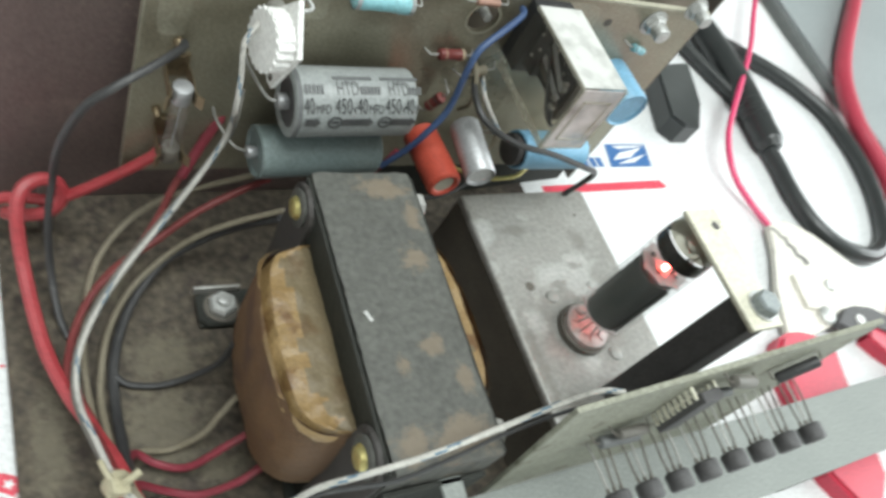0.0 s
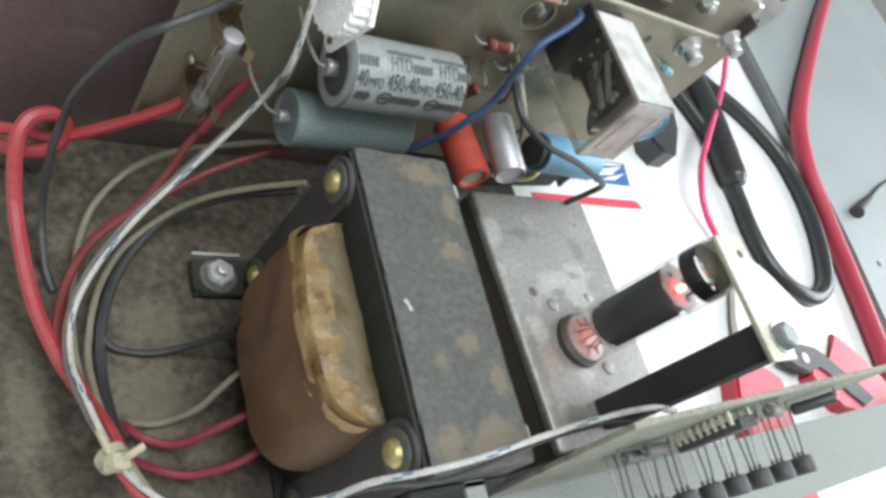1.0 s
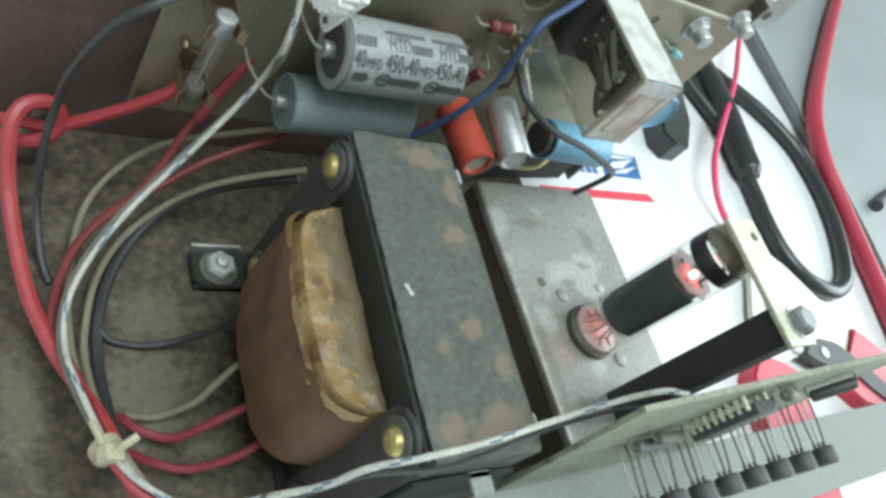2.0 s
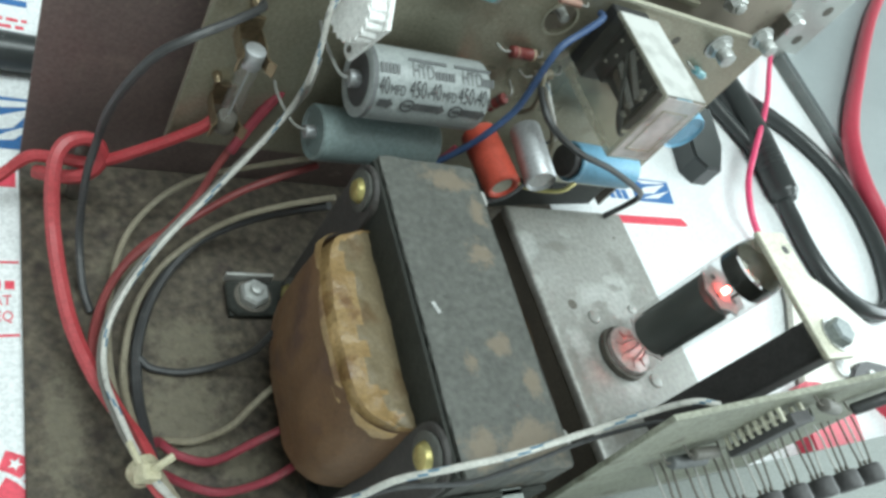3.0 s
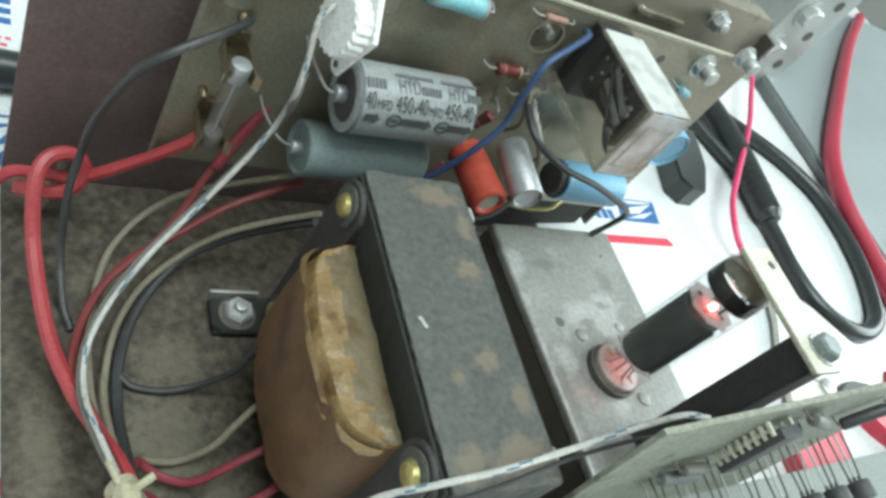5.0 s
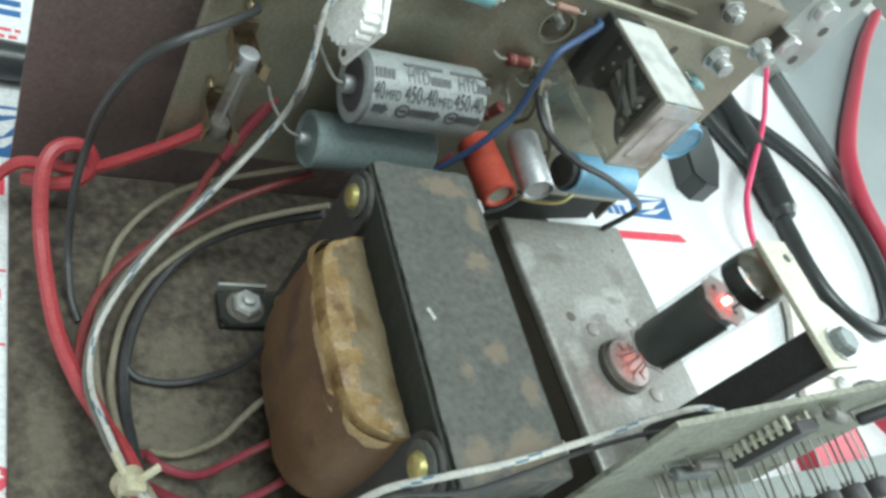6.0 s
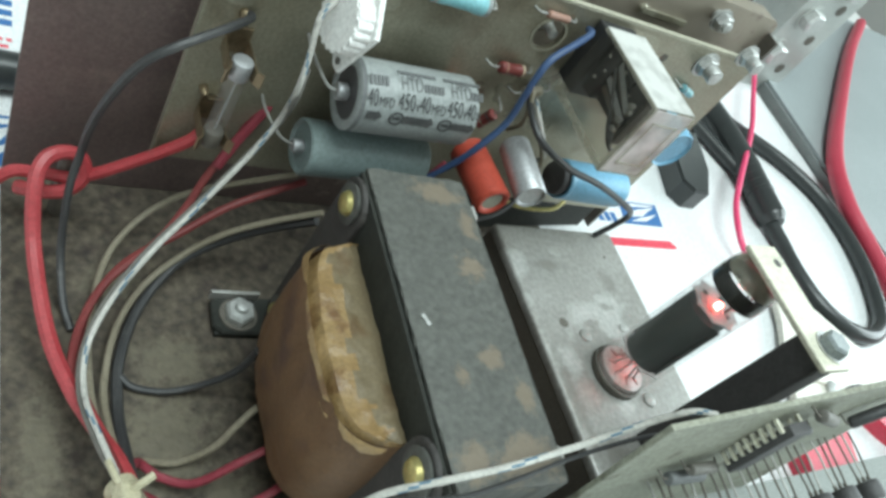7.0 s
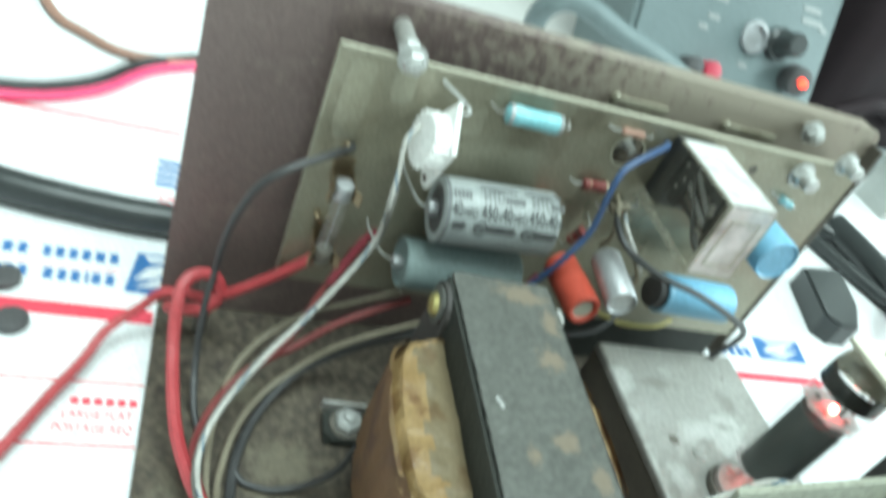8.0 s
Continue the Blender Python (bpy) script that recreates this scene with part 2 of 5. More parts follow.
    "orange": mat("orange_sleeve", (0.38, 0.047, 0.027), 0.5, 0.0, (0.46, 0.075, 0.045), 80, 0.3, 0.1, 400),
    "orange_end": mat("dull_rubber_end", (0.30, 0.30, 0.24), 0.6, 0.0, (0.38, 0.37, 0.30), 120, 0.3),
    "alu": mat("dull_aluminium_can", (0.36, 0.37, 0.38), 0.45, 0.55, (0.47, 0.48, 0.49), 120, 0.3, 0.08, 500),
    "alu_end": mat("bright_aluminium_end", (0.58, 0.60, 0.60), 0.4, 0.2, (0.66, 0.67, 0.67), 120, 0.3, 0.05, 500),
    "blue_cap": mat("sky_blue_sleeve", (0.15, 0.37, 0.54), 0.4, 0.0, (0.20, 0.43, 0.60), 80, 0.3, 0.08, 400),
    "teal": mat("turquoise_body", (0.19, 0.47, 0.52), 0.38, 0.0, (0.27, 0.56, 0.61), 90, 0.3, 0.1, 300, (0.36, 0.60, 0.62), 120, 0.6, 0.1),
    "red_resistor": mat("brown_red_resistor", (0.15, 0.03, 0.027), 0.4, 0.0, (0.21, 0.05, 0.045), 200, 0.3),
    "pink_resistor": mat("pale_red_resistor", (0.30, 0.165, 0.125), 0.5, 0.0, (0.38, 0.22, 0.165), 200, 0.3),
    "white_nylon": mat("white_nylon", (0.78, 0.78, 0.76), 0.5, 0.0, (0.84, 0.84, 0.82), 90, 0.3, 0.05, 400),
    "red_wire": mat("faded_red_pvc", (0.35, 0.034, 0.042), 0.45, 0.0, (0.44, 0.068, 0.075), 60, 0.3, 0.1, 300, (0.24, 0.055, 0.055), 90, 0.62, 0.12),
    "crimson_wire": mat("crimson_pvc", (0.205, 0.022, 0.038), 0.5, 0.0, (0.29, 0.05, 0.066), 60, 0.3, 0.1, 300, (0.13, 0.04, 0.04), 70, 0.56, 0.14),
    "dusty_red_wire": mat("dusty_dark_red_pvc", (0.16, 0.022, 0.024), 0.55, 0.0, (0.235, 0.052, 0.048), 60, 0.3, 0.1, 300),
    "pink_wire": mat("pink_red_pvc", (0.78, 0.05, 0.16), 0.4, 0.0, (0.82, 0.08, 0.2), 60, 0.3),
    "thick_red": mat("bright_red_cable", (0.46, 0.038, 0.070), 0.4, 0.0, (0.52, 0.055, 0.09), 40, 0.3, 0.06, 200),
    "black_wire": mat("dusty_black_pvc", (0.028, 0.029, 0.031), 0.5, 0.0, (0.055, 0.055, 0.055), 70, 0.3, 0.15, 300, (0.085, 0.085, 0.08), 160, 0.62, 0.1),
    "black_cable": mat("glossy_black_cable", (0.026, 0.030, 0.030), 0.32, 0.0, (0.040, 0.045, 0.045), 40, 0.3, 0.05, 200),
    "white_wire": mat("soiled_white_pvc", (0.40, 0.39, 0.36), 0.5, 0.0, (0.58, 0.57, 0.53), 70, 0.3, 0.1, 300, (0.11, 0.105, 0.10), 130, 0.60, 0.1),
    "beige_wire": mat("dusty_beige_pvc", (0.19, 0.165, 0.115), 0.55, 0.0, (0.27, 0.24, 0.18), 70, 0.3, 0.1, 300),
    "grey_wire": mat("dusty_gray_pvc", (0.11, 0.105, 0.093), 0.55, 0.0, (0.19, 0.18, 0.16), 70, 0.3, 0.1, 300),
    "blue_wire": mat("blue_pvc", (0.030, 0.062, 0.15), 0.45, 0.0, (0.055, 0.105, 0.22), 70, 0.3),
    "blue_stripe": mat("blue_tracer", (0.075, 0.15, 0.21), 0.5, 0.0, (0.11, 0.20, 0.27), 90, 0.3),
    "tie": mat("yellowed_nylon_tie", (0.44, 0.40, 0.27), 0.5, 0.0, (0.52, 0.48, 0.34), 120, 0.3),
    "paper": mat("white_coated_card", (0.70, 0.72, 0.73), 0.5, 0.0, (0.745, 0.76, 0.765), 12, 0.3, 0.03, 60),
    "print_red": mat("postal_red_ink", (0.68, 0.05, 0.085), 0.5, 0.0, (0.72, 0.07, 0.11), 60, 0.3),
    "print_blue": mat("postal_blue_ink", (0.03, 0.13, 0.33), 0.5, 0.0, (0.045, 0.16, 0.38), 60, 0.3),
    "grey_case": mat("gray_enamel_case", (0.26, 0.295, 0.30), 0.5, 0.0, (0.31, 0.345, 0.35), 14, 0.3, 0.05, 300),
    "case_side": mat("gray_case_shaded_edge", (0.17, 0.19, 0.19), 0.6, 0.0, (0.22, 0.24, 0.235), 60, 0.3),
    "plate_grey": mat("brushed_gray_aluminium", (0.215, 0.235, 0.222), 0.68, 0.05, (0.27, 0.29, 0.275), 30, 0.3, 0.05, 500),
    "meter": mat("teal_gray_enamel", (0.125, 0.165, 0.172), 0.5, 0.0, (0.165, 0.21, 0.213), 25, 0.3, 0.05, 300),
    "dark_case": mat("dark_maroon_cloth", (0.018, 0.010, 0.013), 0.8, 0.0, (0.032, 0.018, 0.022), 60, 0.3, 0.4, 500),
    "galvanised": mat("galvanised_slotted_steel", (0.42, 0.44, 0.42), 0.4, 0.5, (0.54, 0.555, 0.53), 60, 0.35, 0.1, 400),
    "plier_cream": mat("cream_coated_steel", (0.66, 0.63, 0.56), 0.4, 0.0, (0.74, 0.71, 0.64), 60, 0.3, 0.05, 300),
    "plier_red": mat("red_dipped_grip", (0.58, 0.040, 0.075), 0.45, 0.0, (0.64, 0.055, 0.095), 40, 0.3),
    "bench": mat("pale_laminate_bench", (0.55, 0.55, 0.53), 0.5, 0.0, (0.6, 0.6, 0.58), 6, 0.3, 0.05, 80),
    "room_wall": mat("painted_plaster", (0.58, 0.58, 0.56), 0.8, 0.0, (0.64, 0.64, 0.62), 4, 0.3, 0.2, 60),
    "room_floor": mat("dark_floor_tile", (0.16, 0.15, 0.14), 0.6, 0.0, (0.22, 0.21, 0.2), 5, 0.3),
}


for key in ("core_dark", "relay_black"):
    M[key].node_tree.nodes["Principled BSDF"].inputs["Specular IOR Level"].default_value = 0.15


# ---- mesh helpers ----
def part(name, bm, material, parent=None, label="", smooth=False):
    me = bpy.data.meshes.new(name)
    bmesh.ops.recalc_face_normals(bm, faces=bm.faces)
    for f in bm.faces:
        f.smooth = smooth
    bm.to_mesh(me)
    bm.free()
    for m in (material if isinstance(material, (list, tuple)) else [material]):
        me.materials.append(M[m])
    ob = new(name, me)
    if smooth:
        me.set_sharp_from_angle(angle=radians(38))
    if parent is not None:
        ob.parent = parent
    if label:
        ob["label"] = label
    return ob


def thing(name, label, category, group="", at=(0, 0, 0)):
    ob = new(name)
    ob.empty_display_size = 0.01
    ob.location = at
    return tagged(ob, label, category, group)


def boxm(lo, hi, bevel=0.0, bm=None, seg=2):
    own = bm is None
    bm = bm or bmesh.new()
    lo, hi = Vector(lo), Vector(hi)
    r = bmesh.ops.create_cube(bm, size=1.0, matrix=Matrix.Translation((lo + hi) / 2) @ Matrix.Diagonal((*(hi - lo), 1)))
    if bevel and own:
        bmesh.ops.bevel(bm, geom=bm.edges[:], offset=bevel, segments=seg, affect="EDGES", profile=0.6)
    return bm


def axes_of(d):
    d = Vector(d).normalized()
    u = d.cross(Vector((0, 0, 1)) if abs(d.z) < 0.9 else Vector((1, 0, 0))).normalized()
    return d, u, d.cross(u)


def lathe(p, d, profile, seg=28, bm=None, closed=True):
    """A body of revolution: profile rows of (along d, radius) from the point p."""
    bm = bm or bmesh.new()
    d, u, v = axes_of(d)
    p = Vector(p)
    rings = []
    for a, r in profile:
        if r <= 1e-7:
            rings.append([bm.verts.new(p + d * a)])
        else:
            rings.append([bm.verts.new(p + d * a + (u * math.cos(t) + v * math.sin(t)) * r) for t in (2 * math.pi * k / seg for k in range(seg))])
    for A, B in zip(rings, rings[1:]):
        for k in range(seg):
            q = [A[k % len(A)], A[(k + 1) % len(A)], B[(k + 1) % len(B)], B[k % len(B)]]
            q = list(dict.fromkeys(q))
            if len(q) > 2:
                bm.faces.new(q)
    if closed:
        for ring in (rings[0], rings[-1]):
            if len(ring) > 2:
                bm.faces.new(ring)
    return bm


def rod(a, b, r, seg=20, soft=0.15, bm=None):
    a, b = Vector(a), Vector(b)
    L = (b - a).length
    s = min(r * soft, L * 0.2)
    return lathe(a, b - a, [(0, 0), (0, r - s), (s * 0.3, r - s * 0.3), (s, r), (L - s, r), (L - s * 0.3, r - s * 0.3), (L, r - s), (L, 0)], seg, bm)


def spline(points, per=10):
    pts = [Vector(p) for p in points]
    pts = [2 * pts[0] - pts[1]] + pts + [2 * pts[-1] - pts[-2]]
    out = []
    for i in range(1, len(pts) - 2):
        p0, p1, p2, p3 = pts[i - 1:i + 3]
        for k in range(per):
            t = k / per
            out.append(0.5 * (2 * p1 + (p2 - p0) * t + (2 * p0 - 5 * p1 + 4 * p2 - p3) * t * t + (3 * p1 - p0 - 3 * p2 + p3) * t ** 3))
    return out + [pts[-2]]


def sweep(points, r, seg=10, per=10, bm=None, stripe=0, wobble=0.0, ends=True):
    """A round wire along a smooth line through the points; stripe > 0 winds a second material round it."""
    bm = bm or bmesh.new()
    line = spline(points, per)
    n = len(line)
    rad = r if callable(r) else (lambda s: r)
    prev_u, rings = None, []
    for i, p in enumerate(line):
        t = (line[min(i + 1, n - 1)] - line[max(i - 1, 0)]).normalized()
        if prev_u is None:
            prev_u = axes_of(t)[1]
        u = (prev_u - t * prev_u.dot(t)).normalized()
        prev_u, v = u, t.cross(u)
        rr = rad(i / (n - 1)) * (1 + wobble * noise.noise(p * 130))
        rings.append([bm.verts.new(p + (u * math.cos(a) + v * math.sin(a)) * rr) for a in (2 * math.pi * k / seg for k in range(seg))])
    for i in range(n - 1):
        for k in range(seg):
            f = bm.faces.new((rings[i][k], rings[i][(k + 1) % seg], rings[i + 1][(k + 1) % seg], rings[i + 1][k]))
            if stripe and (k + i // stripe) % seg == 0:
                f.material_index = 1
    if ends:
        bm.faces.new(rings[0])
        bm.faces.new(rings[-1])
    return bm


def slab(outline, z0, z1, bevel=0.0, bm=None):
    """An upright prism over a plan outline."""
    bm = bm or bmesh.new()
    lo = [bm.verts.new((x, y, z0)) for x, y in outline]
    hi = [bm.verts.new((x, y, z1)) for x, y in outline]
    k = len(outline)
    faces = [bm.faces.new(lo), bm.faces.new(hi)] + [bm.faces.new((lo[i], lo[(i + 1) % k], hi[(i + 1) % k], hi[i])) for i in range(k)]
    if bevel:
        bmesh.ops.bevel(bm, geom=list(faces[1].edges), offset=bevel, segments=2, affect="EDGES")
    return bm


def moved(bm, m):
    bmesh.ops.transform(bm, matrix=m, verts=bm.verts)
    return bm


def frame_of(p, right, up):
    """A pose whose x runs along right, y along up, and z out of their plane."""
    x = Vector(right).normalized()
    z = x.cross(Vector(up)).normalized()
    return Matrix.Translation(p) @ Matrix((x, z.cross(x), z)).transposed().to_4x4()


def lettering(text, m, size, material, parent, squeeze=1.0, name="lettering", slant=0.0):
    data = bpy.data.curves.new(name, "FONT")
    data.body, data.size, data.extrude = text, size, 0.00003
    tmp = bpy.data.objects.new(name, data)
    scene.collection.objects.link(tmp)
    me = bpy.data.meshes.new_from_object(tmp.evaluated_get(bpy.context.evaluated_depsgraph_get()))
    bpy.data.objects.remove(tmp)
    me.transform(m @ Matrix(((squeeze, slant, 0, 0), (0, 1, 0, 0), (0, 0, 1, 0), (0, 0, 0, 1))))
    me.materials.clear()
    me.materials.append(M[material])
    ob = new(name, me)
    ob.parent = parent
    return ob


def hexhead(p, d, across, height, bm=None):
    return lathe(p, d, [(0, 0), (0, across / 2), (height * 0.75, across / 2), (height, across * 0.42), (height, 0)], 6, bm)


def screw(name, p, d, r, h, parent, material="chrome", slot=True, seg=20):
    d = Vector(d).normalized()
    ob = part(name, lathe(p, d, [(0, 0), (0, r), (h * 0.45, r), (h * 0.8, r * 0.8), (h, r * 0.45), (h, 0)], seg), material, parent, smooth=True)
    if slot:
        _, u, v = axes_of(d)
        bm = boxm((-r * 0.8, -r * 0.1, -0.0002), (r * 0.8, r * 0.1, 0.0002))
        moved(bm, frame_of(Vector(p) + d * (h * 0.95), u, v))
        part("slot", bm, "steel_dark", ob)
    return ob


# ---- room: unseen shell added for reflections and bounced light ----
def structure(name, bm, material, label, category):
    return tagged(part(name, bm, material), label, category, kind="structure")


structure("floor", boxm((-2.6, -2.6, -0.85), (3.0, 2.6, -0.78)), "room_floor", "unseen dark tiled workroom floor", "floor")
structure("wall_north", boxm((-2.6, 2.6, -0.85), (3.0, 2.7, 2.5)), "room_wall", "unseen plain painted workroom wall", "wall")
structure("wall_south", boxm((-2.6, -2.7, -0.85), (3.0, -2.6, 2.5)), "room_wall", "unseen plain painted workroom wall", "wall")
structure("wall_west", boxm((-2.7, -2.7, -0.85), (-2.6, 2.7, 2.5)), "room_wall", "unseen plain painted workroom wall", "wall")
bm = bmesh.new()
boxm((3.0, -2.7, -0.85), (3.1, 2.7, 0.4), bm=bm)
boxm((3.0, -2.7, 2.0), (3.1, 2.7, 2.5), bm=bm)
boxm((3.0, -2.7, 0.4), (3.1, -2.0, 2.0), bm=bm)
boxm((3.0, 0.8, 0.4), (3.1, 2.7, 2.0), bm=bm)
structure("wall_east", bm, "room_wall", "unseen painted workroom wall with a window opening", "wall")
structure("ceiling", boxm((-2.7, -2.7, 2.5), (3.1, 2.7, 2.6)), "room_wall", "unseen plain white workroom ceiling", "ceiling")

bench = thing("workbench", "pale laminate workbench covered with white card", "workbench")
part("tabletop", boxm((-0.75, -0.65, -0.036), (1.15, 0.75, -0.006), 0.003), "bench", bench)
for x in (-0.7, 1.1):
    for y in (-0.6, 0.7):
        part("leg", boxm((x - 0.025, y - 0.025, -0.78), (x + 0.025, y + 0.025, -0.036), 0.003), "bench", bench)

# frame round the added fill light, out of view
lamp = thing("ceiling_fill_lamp", "unseen flat white ceiling panel added for fill light", "ceiling lamp")
for a, b in (((-0.87, -1.02, 2.42), (-0.85, 0.22, 2.5)), ((0.95, -1.02, 2.42), (0.97, 0.22, 2.5)), ((-0.85, -1.02, 2.42), (0.95, -1.00, 2.5)), ((-0.85, 0.20, 2.42), (0.95, 0.22, 2.5))):
    part("frame", boxm(a, b), "white_nylon", lamp)

# ---- printed mailing card under everything ----
card = thing("mailing_box", "flattened white postal mailing box with red and blue print", "box")
part("card", boxm((-0.42, -0.42, -0.0058), (0.612, 0.40, -0.003), 0.0004), "paper", card)
Z0, Z1 = -0.00299, -0.00282


def ink(name, x0, y0, x1, y1, material, parent=card):
    return part(name, boxm((x0, y0, Z0), (x1, y1, Z1)), material, parent)


ink("red_band", -0.42, -0.0105, -0.001, -0.0035, "print_red")
part("red_band", slab([(0.262, -0.0068), (0.356, -0.0062), (0.3595, -0.0052), (0.356, -0.0002), (0.262, -0.0015)], Z0, Z1), "print_red", card)
ink("red_line", -0.42, 0.1262, -0.0005, 0.1288, "print_red")
ink("red_line", -0.42, -0.0412, -0.0005, -0.0404, "print_red")
ink("red_line", -0.42, -0.0676, -0.0005, -0.0668, "print_red")
# a round emblem of red patches and white stars
EX, EY = -0.0125, -0.1245
for ring, n, r0, r1 in ((0, 5, 0.0030, 0.0085), (1, 9, 0.0098, 0.0155), (2, 14, 0.0168, 0.0225)):
    for k in range(n):
        a0, a1 = 2 * math.pi * (k + 0.08) / n + ring * 0.4, 2 * math.pi * (k + 0.92) / n + ring * 0.4
        pts = [(EX + r1 * math.cos(a0 + (a1 - a0) * u / 6), EY + r1 * math.sin(a0 + (a1 - a0) * u / 6)) for u in range(7)] + [(EX + r0 * math.cos(a1 - (a1 - a0) * u / 4), EY + r0 * math.sin(a1 - (a1 - a0) * u / 4)) for u in range(5)]
        patch = part("red_patch", slab(pts, Z0, Z1), "print_red", card)
        if (k + ring) % 2 == 0:
            am, rm = (a0 + a1) / 2, (r0 + r1) / 2
            part("white_star", slab([(EX + rm * math.cos(am) + (0.0020, 0.0009)[q % 2] * math.cos(am + q * math.pi / 5), EY + rm * math.sin(am) + (0.0020, 0.0009)[q % 2] * math.sin(am + q * math.pi / 5)) for q in range(10)], Z1, Z1 + 0.0001), "paper", patch)


def postal_mark(x0, y0, x1, y1, lean):
    """A blue square with a white swept shape."""
    w, h = x1 - x0, y1 - y0
    sq = part("blue_square", slab([(x0, y0), (x1, y0), (x1 + lean, y1), (x0 + lean, y1)], Z0, Z1), "print_blue", card)
    for pts in (((0.92, 0.85), (0.30, 0.62), (0.10, 0.30), (0.55, 0.40), (0.70, 0.62)), ((0.98, 0.95), (0.15, 0.92), (0.30, 0.78), (0.75, 0.84)),
                ((0.18, 0.12), (0.60, 0.18), (0.95, 0.55), (0.70, 0.42), (0.45, 0.30))):
        part("white_sweep", slab([(x0 + a * w + b * lean, y0 + b * h) for a, b in pts], Z1, Z1 + 0.0001), "paper", sq)


postal_mark(-0.0135, 0.0062, 0.006, 0.0305, 0.003)
postal_mark(0.322, 0.0108, 0.3565, 0.0285, 0.004)
# the organisation's name in two lines, as plain bars
for y, h, runs in ((0.0085, 0.0062, (0.0045, 0.0045, 0.002, 0.0045, 0.0042, 0.0046)), (0.0215, 0.0062, (0.0045, 0.005, 0.0045, 0.0042, 0.0045, 0.004))):
    x = -0.0165
    for rep in range(3):
        for w in runs:
            ink("blue_bar", x - w, y, x - w * 0.25, y + h, "print_blue")
            x -= w + 0.0006
        x -= 0.004
ink("red_rule", -0.0900, 0.0168, -0.0160, 0.0174, "print_red")
for x in (0.288, 0.2945, 0.301, 0.307, 0.3125):
    ink("blue_bar", x, 0.0112, x + 0.0042, 0.0182, "print_blue")
lettering("LARGE FLAT", frame_of((-0.0255, -0.0566, Z1), (1, 0, 0), (0, 1, 0)), 0.0052, "print_red", card, 0.80)
lettering("POSTAGE REQ", frame_of((-0.0275, -0.0622, Z1), (1, 0, 0), (0, 1, 0)), 0.0050, "print_red", card, 0.78)
for k in range(6):
    ink("red_bar", -0.0235 + k * 0.0038, -0.0508, -0.0208 + k * 0.0038, -0.0478, "print_red")
for r, runs in enumerate(((0.004, 0.002, 0.003), (0.005, 0.003), (0.002, 0.004, 0.002))):
    x = -0.0065
    for w in runs:
        ink("red_bar", x, 0.0630 + r * 0.0040, x + w, 0.0646 + r * 0.0040, "print_red")
        x += w + 0.0012
# a printed blue code block, shown as plain bars
for k in range(4):
    ink("blue_bar", -0.009, 0.080 + k * 0.006, 0.004, 0.0835 + k * 0.006, "print_blue")

# ---- chassis ----
chassis = thing("metal_chassis", "rusty brown folded sheet-metal chassis lying on white card", "chassis")
XW, YF, ZT, TH = 0.2705, -0.1572, 0.1455, 0.0014
part("base_plate", boxm((0, YF, -0.0026), (0.246, 0.0, 0.0), 0.0005), "floor_metal", chassis, "dusty brown rusty base plate")
# back panel with rounded upper corner and a small rim turned to the rear
outline = [(0, -0.0026), (0.190, -0.0026), (0.215, 0.0035), (XW, 0.0105), (XW, ZT - 0.005)] + [(XW - 0.005 + 0.005 * math.cos(a), ZT - 0.005 + 0.005 * math.sin(a)) for a in (0.3, 0.6, 0.9, 1.2, 1.45)] + [(XW - 0.005, ZT), (0, ZT)]
part("back_panel", moved(slab([(x, -z) for x, z in outline], 0.0004, 0.0004 + TH), Matrix.Rotation(radians(-90), 4, "X") @ Matrix.Identity(4)), "wall_metal", chassis, "dull brown plated upright panel, painted tan where light falls")
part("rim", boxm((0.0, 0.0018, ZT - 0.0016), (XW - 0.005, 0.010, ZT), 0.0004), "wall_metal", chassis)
for x0, x1 in ((0.143, 0.168), (0.194, 0.221)):
    ob = part("embossed_slot", boxm((x0, -0.0012, 0.1300), (x1, 0.0003, 0.1328), 0.0005), "track", chassis)
    screw("rivet", (x0 + 0.001, -0.001, 0.1325), (0, -1, 0), 0.0018, 0.0012, chassis, "track", False)
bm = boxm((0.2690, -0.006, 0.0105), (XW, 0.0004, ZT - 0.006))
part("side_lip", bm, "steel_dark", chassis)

# ---- circuit board on the back panel ----
board = thing("circuit_board", "aged olive-tan circuit board standing before the brown panel", "circuit board")
PX0, PX1, PZ0, PZ1, PY = 0.0395, 0.2555, 0.036, 0.1335, -0.0155
HX, HZ, HR = 0.1508, 0.1192, 0.0060


def holed_plate(x0, x1, z0, z1, y0, y1, hx, hz, hr):
    """An upright plate with one round hole."""
    bm = bmesh.new()
    seg = 32
    per = []
    for k in range(seg):
        a = 2 * math.pi * (k + 0.5) / seg
        c, s = math.cos(a), math.sin(a)
        t = min(((x1 if c > 0 else x0) - hx) / c, ((z1 if s > 0 else z0) - hz) / s)
        per.append((hx + c * t, hz + s * t))
    # snap the nearest perimeter point to each corner
    for cx in (x0, x1):
        for cz in (z0, z1):
            i = min(range(seg), key=lambda j: (per[j][0] - cx) ** 2 + (per[j][1] - cz) ** 2)
            per[i] = (cx, cz)
    rings = []
    for y in (y0, y1):
        rings.append(([bm.verts.new((x, y, z)) for x, z in per],
                      [bm.verts.new((hx + hr * math.cos(2 * math.pi * (k + 0.5) / seg), y, hz + hr * math.sin(2 * math.pi * (k + 0.5) / seg))) for k in range(seg)]))
    for k in range(seg):
        j = (k + 1) % seg
        for o, i in rings:
            bm.faces.new((o[k], o[j], i[j], i[k]))
        for a, b in ((rings[0][0], rings[1][0]), (rings[0][1], rings[1][1])):
            bm.faces.new((a[k], a[j], b[j], b[k]))
    return bm


